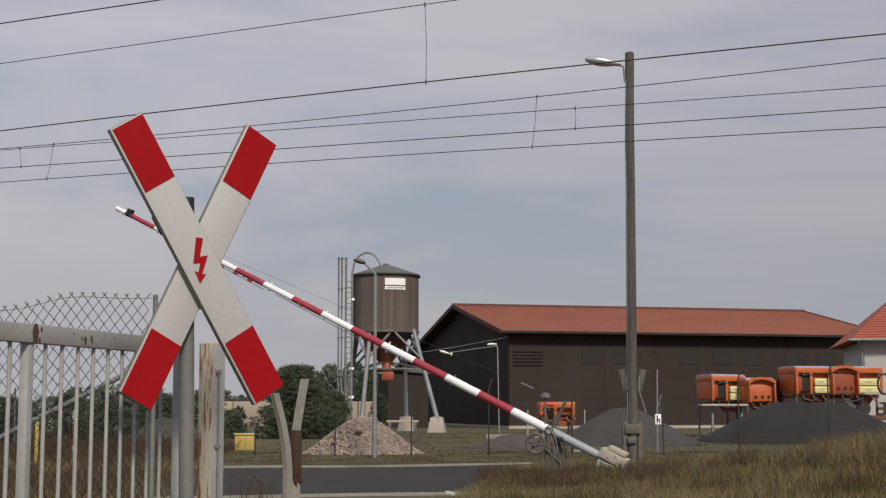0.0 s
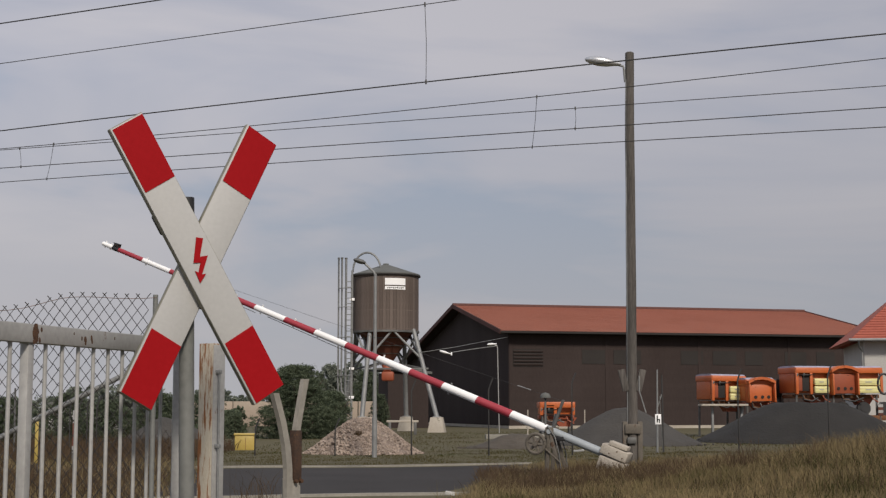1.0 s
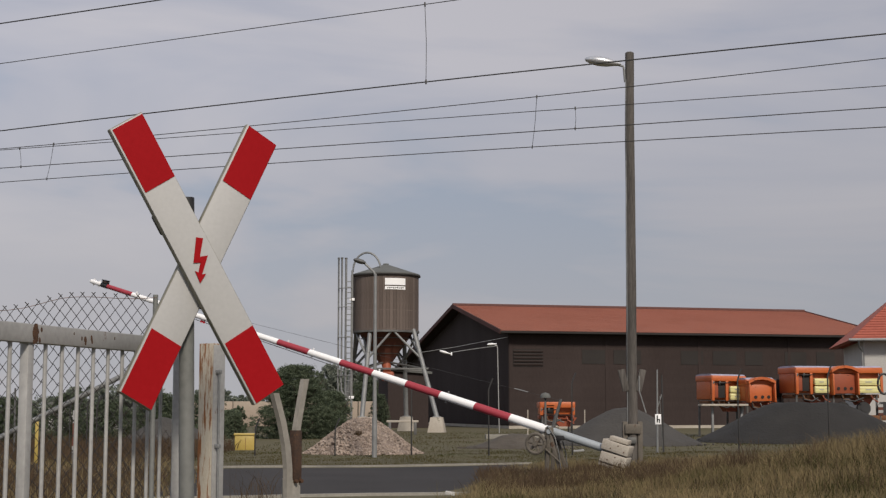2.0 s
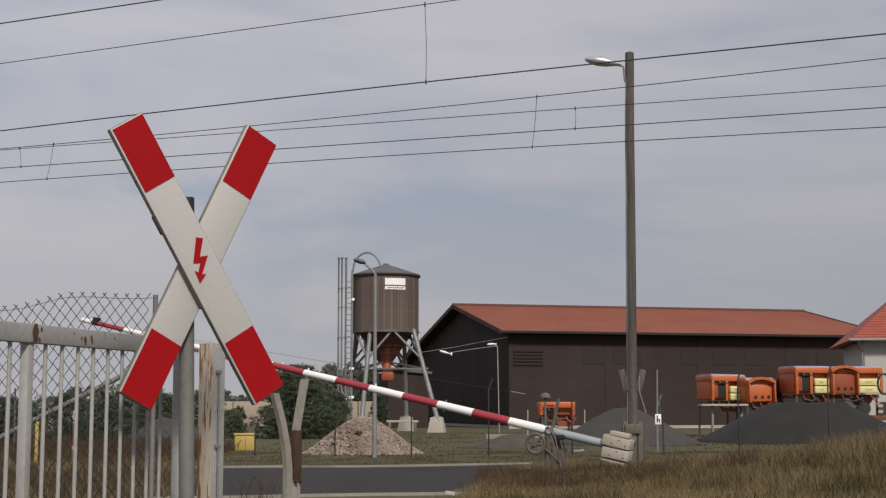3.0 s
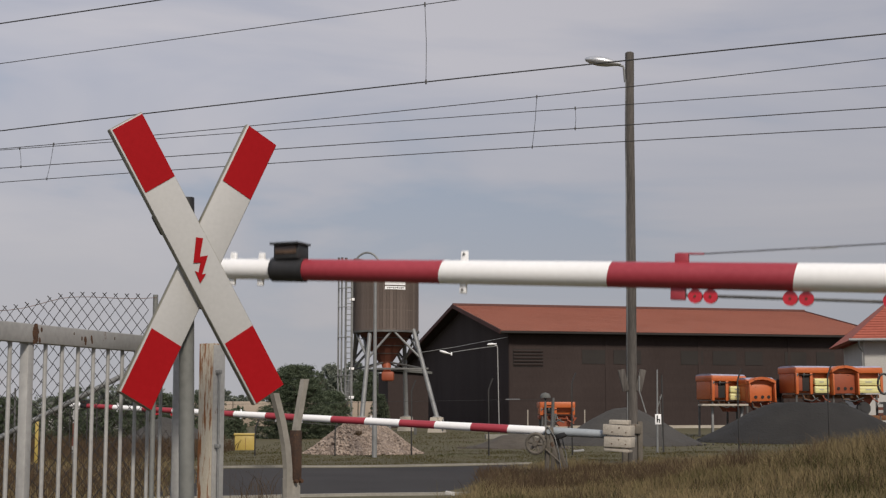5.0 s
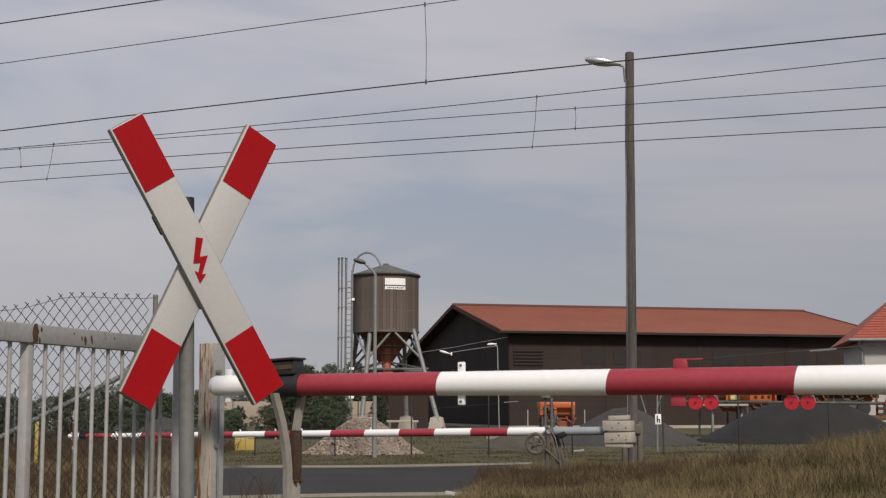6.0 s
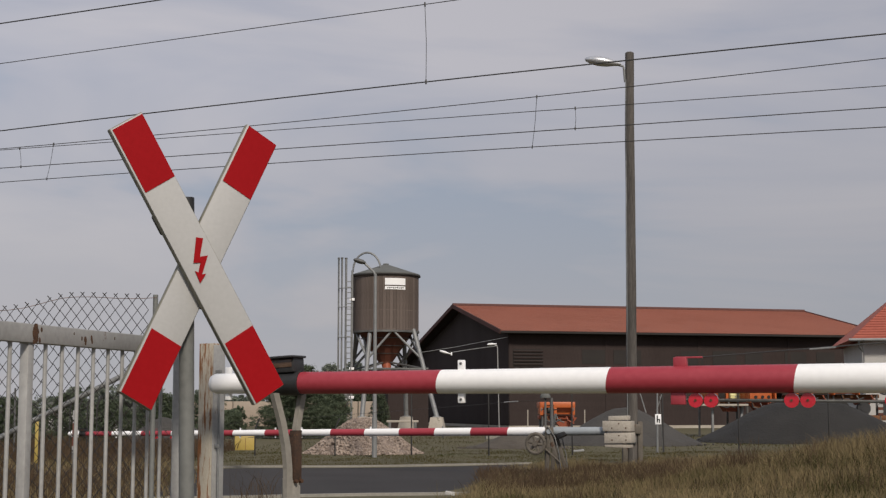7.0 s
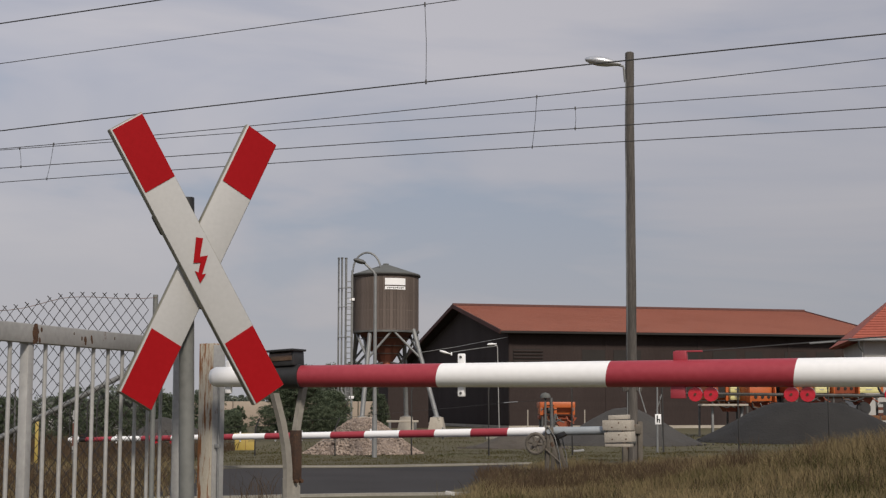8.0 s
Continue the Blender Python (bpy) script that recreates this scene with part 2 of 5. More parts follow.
def rod(bm, p0, p1, r0, r1=None, seg=10, caps=True):
    p0, p1 = Vector(p0), Vector(p1)
    d = p1 - p0
    m = Matrix.Translation((p0 + p1) / 2) @ d.to_track_quat("Z", "Y").to_matrix().to_4x4()
    bmesh.ops.create_cone(bm, cap_ends=caps, segments=seg, radius1=r0, radius2=r0 if r1 is None else r1, depth=d.length, matrix=m)
    return bm


def tube(bm, pts, r, seg=8):
    """A bent pipe through the points."""
    pts = [Vector(p) for p in pts]
    rings = []
    for i, p in enumerate(pts):
        d = (pts[min(i + 1, len(pts) - 1)] - pts[max(i - 1, 0)]).normalized()
        q = d.to_track_quat("Z", "Y")
        rings.append([bm.verts.new(p + q @ Vector((r * math.cos(a), r * math.sin(a), 0)))
                      for a in (2 * math.pi * k / seg for k in range(seg))])
    for a, b in zip(rings, rings[1:]):
        for k in range(seg):
            bm.faces.new((a[k], a[(k + 1) % seg], b[(k + 1) % seg], b[k]))
    bm.faces.new(rings[0][::-1])
    bm.faces.new(rings[-1])
    return bm


def lathe(bm, prof, seg=32, c=(0, 0, 0)):
    """Turns a profile of (radius, height) about the upright axis."""
    rings = [[bm.verts.new((c[0] + r * math.cos(2 * math.pi * k / seg), c[1] + r * math.sin(2 * math.pi * k / seg), c[2] + z))
              for k in range(seg)] for r, z in prof]
    for a, b in zip(rings, rings[1:]):
        for k in range(seg):
            bm.faces.new((a[k], a[(k + 1) % seg], b[(k + 1) % seg], b[k]))
    bm.faces.new(rings[0][::-1])
    bm.faces.new(rings[-1])
    return bm


def prism(bm, outline, depth, m=None):
    """Extrudes an outline in the xz plane by depth along y."""
    m = m or Matrix()
    a = [bm.verts.new(m @ Vector((x, 0, z))) for x, z in outline]
    b = [bm.verts.new(m @ Vector((x, depth, z))) for x, z in outline]
    bm.faces.new(a)
    bm.faces.new(b[::-1])
    for k in range(len(a)):
        j = (k + 1) % len(a)
        bm.faces.new((a[k], b[k], b[j], a[j]))
    return bm


def smooth01(x, lo, hi):
    t = min(1.0, max(0.0, (x - lo) / (hi - lo)))
    return t * t * (3 - 2 * t)


def terrain(x, y):
    """Height of the ground: the railway bank near by, a flat yard beyond."""
    z = 0.3 * (1 - smooth01(y, 9, 17))
    z += 0.80 * smooth01(x, 0.8, 8.5) * math.exp(-((y - 20.5) / 3.2) ** 2)
    z += 0.03 * noise.noise(Vector((x * 0.3, y * 0.3, 0))) * (1 if 12 < y < 60 else 0.2)
    return z


BM = bmesh.new
# ---- ground ----
def build_ground():
    xs = sorted({*range(-24, 25, 1), *range(-120, 121, 12), -2500, -900, -400, -220, 220, 400, 900, 2500})
    ys = sorted({*range(-4, 46, 1), *range(-60, 160, 10), -1500, -500, -200, 200, 320, 600, 1200, 3000})
    bm = BM()
    grid = [[bm.verts.new((x, y, terrain(x, y))) for x in xs] for y in ys]
    for a, b in zip(grid, grid[1:]):
        for k in range(len(xs) - 1):
            bm.faces.new((a[k], a[k + 1], b[k + 1], b[k]))
    solo("ground", bm, "ground", "uneven grassy earth, yellowed and trodden", "ground", kind="structure")


def road_near(x):
    return (20.9 + 0.30 * x if x > -14 else 16.7) + 2.2 * max(0.0, x + 0.3)


def road_far(x):
    return (30.6 + 0.21 * x if x > -14 else 27.66) + 0.35 * max(0.0, x)


def build_road():
    bm = BM()
    cols = []
    for i in range(81):
        x = -60 + 62 * i / 80
        near, far = road_near(x), road_far(x)
        cols.append([bm.verts.new((x, near + (far - near) * j / 8, terrain(x, near + (far - near) * j / 8) + (0.035 if 0 < j < 8 else -0.01))) for j in range(9)])
    for a, b in zip(cols, cols[1:]):
        for j in range(8):
            bm.faces.new((a[j], b[j], b[j + 1], a[j + 1]))
    solo("road", bm, "asphalt", "worn grey asphalt road beyond the railway", "road", kind="structure")
    for side, off, name in ((8, 0.12, "kerb"), (0, -0.12, "kerb")):
        bm = BM()
        pts = []
        for i in range(81):
            x = -60 + 62 * i / 80
            near, far = road_near(x), road_far(x)
            y = (far if side else 20.75 + 0.30 * x if x > -14 else 16.55) + off
            pts.append((x, y, terrain(x, y)))
        rows = []
        for x, y, z in pts:
            w = 0.04
            rows.append([bm.verts.new(q) for q in ((x, y - w, z - 0.1), (x, y - w, z + 0.042), (x, y + w, z + 0.042), (x, y + w, z - 0.1))])
        for a, b in zip(rows, rows[1:]):
            for j in range(3):
                bm.faces.new((a[j], b[j], b[j + 1], a[j + 1]))
        solo(name, bm, "kerb", "pale concrete kerb stones along the asphalt road", "kerb", kind="structure", smooth=False)


# ---- level crossing barriers ----
FIELD = 0.75
ROOT = 13.15 * FIELD      # from the pivot to the end of the first red field
TIP = ROOT + 1.52 * FIELD


def arm_radius(x):
    return 0.083 - 0.0355 * min(1.0, max(0.0, x / TIP))


def build_barrier(m, cut=0.0):
    """One barrier; cut: by how much its arm is shorter at the root."""
    root, tip = ROOT - cut, TIP - cut

    def rad(x):
        return arm_radius(x + cut)
    bar = thing("barrier", "red and white level crossing barrier with a counterweight", "barrier", m, "level crossing barriers")
    h = 0.815
    # stand: two splayed legs, a base plate, crank wheel
    bm = BM()
    for y in (-0.16, 0.16):
        for x in (-0.24, 0.06):
            box(bm, (x / 2, y, h / 2), (0.075, 0.045, h + 0.02), rot=pose(0, 0, 0, 0, math.degrees(math.atan2(-x, h)), 0), bevel=0.008)
        box(bm, (0, y, h - 0.02), (0.16, 0.03, 0.2), bevel=0.008)
    box(bm, (-0.03, 0, 0.03), (0.6, 0.5, 0.06), bevel=0.01)
    part("stand", bm, "drab", bar, "dull steel stand with splayed legs")
    for y in (-0.2, 0.2):
        bm = BM()
        rod(bm, (-0.22, y, 0.25), (0.07, y, 0.5), 0.016, seg=6)
        part("stay", bm, "drab", bar)
        bm = BM()
        tube(bm, [(-0.24, y, 0.03), (-0.2, y, 0.4), (-0.12, y, h - 0.1), (0.02, y, h + 0.1)], 0.012, 6)
        part("chain_guide", bm, "galv_dark", bar, "thin bent chain guide")
    bm = BM()
    box(bm, (0.03, -0.22, h + 0.18), (0.05, 0.03, 0.3), rot=pose(0, 0, 0, 0, -14, 0), bevel=0.006)
    part("lock_lever", bm, "galv_dark", bar, "upright lock lever")
    wheel = BM()
    ring = [(0.22 + 0.175 * math.cos(a), 0.3, h - 0.22 + 0.175 * math.sin(a)) for a in np.linspace(0, 2 * math.pi, 25)]
    tube(wheel, ring, 0.034, 8)
    rim = part("crank_wheel", wheel, "drab", bar, "grey spoked crank wheel")
    for k in range(6):
        a = k * math.pi / 3 + 0.2
        bm = BM()
        rod(bm, (0.22, 0.3, h - 0.22), (0.22 + 0.17 * math.cos(a), 0.3, h - 0.22 + 0.17 * math.sin(a)), 0.03, 0.022, 6)
        part("spoke", bm, "drab", rim)
    bm = BM()
    rod(bm, (0.22, 0.15, h - 0.22), (0.22, 0.36, h - 0.22), 0.055, seg=12)
    part("hub", bm, "drab", rim)
    bell = BM()
    rod(bell, (0.12, 0.02, 0.0), (0.12, 0.02, h + 0.62), 0.022, seg=8)
    part("bell_post", bell, "galv_dark", bar)
    bell = BM()
    lathe(bell, [(0.02, 0.62), (0.1, 0.62), (0.098, 0.655), (0.075, 0.695), (0.03, 0.715), (0.005, 0.72)], 16, (0.12, 0.02, h))
    part("bell", bell, "felt", bar, "grey domed warning bell")
    # the arm, along +x from the pivot
    bm = BM()
    rod(bm, (-1.05, 0, 0), (0.12, 0, 0), 0.075, 0.082, 16)
    rod(bm, (0, -0.2, 0), (0, 0.2, 0), 0.045, seg=12)
    arm = part("arm", bm, "tube_grey", bar, "grey steel root tube of the arm")
    arm.matrix_basis = pose(0, 0, h, 0, 0, 0)
    edges = [0.12 - cut] + [root - k * FIELD for k in range(12, -1, -1)] + [tip - 0.33]
    for k, (a, b) in enumerate(zip(edges, edges[1:])):
        if b < 0.3:
            continue
        a = max(a, 0.12)
        bm = BM()
        rod(bm, (a, 0, 0), (b, 0, 0), rad(a), rad(b), 24)
        for v in bm.verts:
            v.co.x -= 0.16 * v.co.z
        part("arm_field", bm, ("bar_white", "bar_red")[k % 2], arm, ("white field", "red field")[k % 2])
    bm = BM()
    rod(bm, (tip - 0.33, 0, 0), (tip - 0.02, 0, 0), rad(tip), rad(tip) * 0.97, 24)
    rod(bm, (tip - 0.02, 0, 0), (tip, 0, 0), rad(tip) * 0.97, rad(tip) * 0.8, 24)
    part("arm_tip", bm, "bar_white", arm, "white rounded end tube")
    bm = BM()
    rod(bm, (tip - 0.465, 0, 0), (tip - 0.30, 0, 0), rad(tip) + 0.008, seg=24)
    box(bm, (tip - 0.385, 0.0, 0.078), (0.128, 0.10, 0.066), rot=pose(0, 0, 0, 0, 3, 0), bevel=0.006)
    box(bm, (tip - 0.385, 0.012, 0.114), (0.145, 0.13, 0.010), rot=pose(0, 0, 0, 0, 3, 0), bevel=0.003)
    lamp = part("tip_lamp", bm, "black", arm, "black lamp housing clamped round the tip")
    bm = BM()
    box(bm, (tip - 0.385, 0.052, 0.086), (0.108, 0.006, 0.036), rot=pose(0, 0, 0, 0, 3, 0), bevel=0.003)
    part("lamp_lens", bm, "smoke", lamp, "brownish lamp window")
    for x in (tip - 0.235, tip - 0.085):
        for s in (1, -1):
            bm = BM()
            box(bm, (x, 0, s * (rad(tip) + 0.012)), (0.03, 0.02, 0.032), bevel=0.004)
            part("clip", bm, "bar_white", arm, "small white clip")
    # brackets, clips, tie wire and hanging reflector rods
    for k in (0.13, 3.3, 4.2, 5.3, 6.1, 8.15, 10.2):
        x = root - k * FIELD
        r = rad(x)
        for s in (1, -1):
            bm = BM()
            box(bm, (x, 0, s * (r + 0.015)), (0.032, 0.02, 0.05), bevel=0.005)
            clip = part("clip", bm, "bar_white" if k < 9 else "galv", arm, "small white clip")
            bm = BM()
            bmesh.ops.create_cone(bm, segments=8, radius1=0.006, radius2=0.006, depth=0.026, cap_ends=True, matrix=pose(x, 0, s * (r + 0.025), 90, 0, 0))
            part("bolt", bm, "galv_dark", clip)
    x0 = root - 1.38 * FIELD
    bm = BM()
    box(bm, (x0 - 0.01, 0, 0.066), (0.055, 0.03, 0.045), bevel=0.004)
    box(bm, (x0 - 0.045, 0, 0.088), (0.11, 0.02, 0.007), bevel=0.002)
    part("bracket", bm, "bar_red", arm, "red bracket")
    bm = BM()
    box(bm, (x0, 0, -0.075), (0.06, 0.03, 0.05), bevel=0.004)
    part("bracket", bm, "bar_red", arm, "red bracket")
    bm = BM()
    tube(bm, [(x0 - 0.09, 0, 0.088), (x0 / 2, 0, 0.34), (0.0, 0, 0.6)], 0.0028, 5)
    part("tie_wire", bm, "wire", arm)
    bm = BM()
    rod(bm, (0.66, 0, 0.565), (0.94, 0, 0.55), 0.011, seg=8)
    part("turnbuckle", bm, "galv", arm, "bright turnbuckle on the tie wire")
    bm = BM()
    rod(bm, (8.31 - cut, 0, 0.113), (8.21 - cut, 0, 0.119), 0.0035, seg=8)
    part("turnbuckle", bm, "galv", arm, "bright turnbuckle on the tie wire")
    bm = BM()
    rod(bm, (0.0, 0.0, 0.05), (0.0, 0.0, 0.62), 0.035, 0.028, 10)
    part("king_post", bm, "galv_dark", arm, "short dull steel king post")
    bm = BM()
    box(bm, (-0.2, 0.0, -0.06), (0.2, 0.16, 0.1), rot=pose(0, 0, 0, 0, 24, 0), bevel=0.02)
    part("lug", bm, "black", arm, "dark crank lug")
    for a, b in ((x0, x0 - 2.0), (x0 - 2.3, x0 - 4.4)):
        bm = BM()
        ra, rb = rad(a), rad(b)
        tube(bm, [(a, 0, -ra - 0.025), (b, 0, -rb - 0.045)], 0.007, 6)
        part("reflector_rod", bm, "galv_dark", arm)
        n = 5 if a == x0 else 0
        for k in range(n):
            x = a - 0.07 - k * 0.375
            for dx in (0, -0.062):
                bm = BM()
                rod(bm, (x + dx, -0.006, -rad(x) - 0.028), (x + dx, 0.012, -rad(x) - 0.028), 0.029, seg=14)
                disc = part("reflector", bm, "reflector", arm, "round red reflector")
                bm = BM()
                rod(bm, (x + dx, 0.010, -rad(x) - 0.028), (x + dx, 0.016, -rad(x) - 0.028), 0.005, seg=8)
                part("screw", bm, "rust_dark", disc)
    # counterweight: stacked cast slabs
    for k, (w, d, z, hh) in enumerate(((0.36, 0.22, 0.235, 0.08), (0.52, 0.32, 0.09, 0.185), (0.50, 0.33, -0.125, 0.185), (0.47, 0.27, -0.27, 0.06))):
        bm = BM()
        box(bm, (-1.30 + 0.02 * (k % 2), 0, z), (w, d, hh), rot=pose(0, 0, 0, 0, (1.2, -0.8, 1.0, -1.5)[k], 0), bevel=0.012)
        slab = part("counterweight", bm, "concrete", arm, "weathered pale counterweight slab")
        if k in (1, 2):
            # dark discs stand in for the slab's bolt holes, their depth only painted
            for j, x in enumerate((-1.46, -1.33, -1.20)):
                bm = BM()
                zz = z + (0.045 if j % 2 else -0.035)
                rod(bm, (x, d / 2 - 0.01, zz), (x, d / 2 + 0.008, zz), 0.013, seg=8)
                part("bolt", bm, "rust_dark", slab)
    return bar, arm


FAR_AT = pose(2.03, 26.37, 0.0, 0, 0, 157)
NEAR_AT = pose(8.332, 2.5126, 0.555, 0, 0, 157)
PIVOT = 0.815


def build_barriers():
    far, arm = build_barrier(FAR_AT)
    near, near_arm = build_barrier(NEAR_AT, 0.8)
    bm = BM()
    box(bm, (0, 0, 0.06), (1.2, 0.9, 0.4), bevel=0.02)
    solo("barrier_foundation", bm, "concrete", "grey concrete foundation block under the barrier", "foundation",
         pose(8.332, 2.5126, 0.295, 0, 0, 157))
    return arm, near_arm


FAR_ARM, NEAR_ARM = build_barriers()


# ---- St Andrew's cross ----
def build_cross():
    c = Vector((-0.925, 5.44, 1.25 + 0.585))
    th = thing("crossing_sign", "red and white Saint Andrew cross with lightning arrow on steel post",
               "road sign", pose(c.x - 0.024, c.y, 0, 0, 0, 30))
    z0 = c.z - 0.017
    for lean, x, y, name in ((-30.3, 0.0, 0.0, "board"), (25.0, 0.022, 0.036, "board")):
        # the ends are cut a little out of square
        skew = Matrix()
        skew[2][0] = 0.05 if lean < 0 else -0.085
        over = 0.004 if lean < 0 else -0.006
        m = pose(x, y, z0, 0, lean, 0) @ skew
        bd = BM()
        box(bd, (0, 0.016, over), (0.15, 0.03, 1.2 + 2 * over), bevel=0.004)
        bd.transform(m)
        b = part(name, bd, "sign_edge", th, "greyish white board with red ends")
        fc = BM()
        box(fc, (-0.0006, -0.0005, over), (0.1440, 0.004, 1.194 + 2 * over), bevel=0.001)
        fc.transform(m)
        part("face", fc, "sign_white", b, "greyish white face")
        for s in (1, -1):
            e = BM()
            box(e, (0.0028, -0.0035, s * 0.462 + (over if s > 0 else 0.0)), (0.1365, 0.003, 0.268 + (2 * over if s > 0 and over < 0 else 0.0)))
            e.transform(m)
            part("red_end", e, "sign_red", b, "red reflective end")
        back = BM()
        box(back, (0, 0.035, 0), (0.05, 0.012, 1.0), bevel=0.003)
        back.transform(m)
        part("stiffener", back, "galv_dark", b)
    bolt = BM()
    outline = [(-0.018, 0.094), (0.013, 0.092), (0.000, 0.012), (0.036, 0.020), (0.012, -0.062), (0.030, -0.058),
               (0.004, -0.100), (-0.020, -0.050), (-0.004, -0.054), (0.004, -0.012), (-0.028, -0.016)]
    prism(bolt, [(x * 0.9, z * 0.92) for x, z in outline], 0.003, pose(0, -0.007, z0 + 0.005, 0, 0, 0))
    part("lightning_arrow", bolt, "sign_red", th, "red lightning arrow", smooth=False)
    post = BM()
    rod(post, (0.022, 0.11, 0.2), (-0.016, 0.11, z0 + 0.195), 0.030, seg=20)
    part("post", post, "post_grey", th, "grey galvanised tube post")
    cap = BM()
    rod(cap, (-0.016, 0.11, z0 + 0.19), (-0.018, 0.11, z0 + 0.262), 0.031, seg=20)
    part("post_cap", cap, "black", th, "black plastic cap")
    for dz in (0.12, -0.16):
        cl = BM()
        box(cl, (0.02, 0.08, z0 + dz), (0.12, 0.07, 0.04), bevel=0.006)
        part("clamp", cl, "galv_dark", th)
    cl = BM()
    box(cl, (-0.137, 0.05, z0 + 0.145), (0.05, 0.03, 0.085), rot=pose(0, 0, 0, 0, -30, 0), bevel=0.008)
    part("fixing", cl, "black", th)


build_cross()


# ---- wooden lamp pole ----
def build_lamp_pole():
    th = thing("lamp_pole", "weathered wooden street lamp pole on a concrete foot", "street lamp", pose(4.27, 32.0, 0.02, 0, 0.4, 0))
    bm = BM()
    prof = []
    for k in range(48):
        z = 9.44 * k / 47
        prof.append((0.126 - 0.024 * z / 9.44 + 0.004 * noise.noise(Vector((0, 0, z * 1.7))), z))
    lathe(bm, prof + [(0.07, 9.46)], 14)
    for v in bm.verts:
        v.co.x += 0.012 * noise.noise(Vector((v.co.z * 0.6, 4, 0)))
    part("pole", bm, "pole_wood", th)
    bm = BM()
    tube(bm, [(-0.105, -0.05, 0.8), (-0.1, -0.05, 4.5), (-0.09, -0.04, 8.8)], 0.014, 6)
    part("conduit", bm, "galv", th, "grey cable conduit")
    for s in (-1, 1):
        bm = BM()
        box(bm, (s * 0.17, 0, 0.45), (0.11, 0.2, 0.95), bevel=0.015)
        part("foot", bm, "drab", th, "weathered concrete foot")
        bm = BM()
        box(bm, (s * 0.19, -0.04, 1.85), (0.15, 0.1, 0.5), rot=pose(0, 0, 0, 0, s * 13, 0), bevel=0.01)
        part("cheek", bm, "pole_wood", th, "short splayed grey cheek plate")
    bm = BM()
    tube(bm, [(0.15, -0.1, 1.95), (0.155, -0.1, 1.6), (0.30, -0.12, 1.12)], 0.016, 6)
    part("stay_rod", bm, "galv", th, "bent pale stay rod")
    bm = BM()
    box(bm, (-0.03, -0.12, 0.5), (0.2, 0.12, 0.14), bevel=0.01)
    part("bolt_block", bm, "galv_dark", th)
    bm = BM()
    box(bm, (0, -0.06, 0.76), (0.36, 0.2, 0.22), bevel=0.02)
    part("strap", bm, "drab", th)
    bm = BM()
    tube(bm, [(-0.10, 0, 8.75), (-0.12, 0, 9.0), (-0.14, 0, 9.12), (-0.34, 0, 9.18)], 0.028)
    part("bracket", bm, "galv", th)
    bm = BM()
    n = 12
    prof = [(0.002, 0), (0.055, 0.035), (0.105, 0.14), (0.135, 0.32), (0.125, 0.52), (0.075, 0.70), (0.042, 0.86)]
    lathe(bm, [(r, z) for r, z in prof], 16)
    bm.transform(pose(-1.04, 0, 9.29, 0, 98, 0) @ Matrix.Diagonal((0.85, 1.1, 1, 1)))
    part("lamp_head", bm, "lamp_shell", th, "bright silver lamp head")


build_lamp_pole()
# ---- salt barn ----
BARN = pose(3.98, 85.0, -0.1, 0, 0, 14.0)


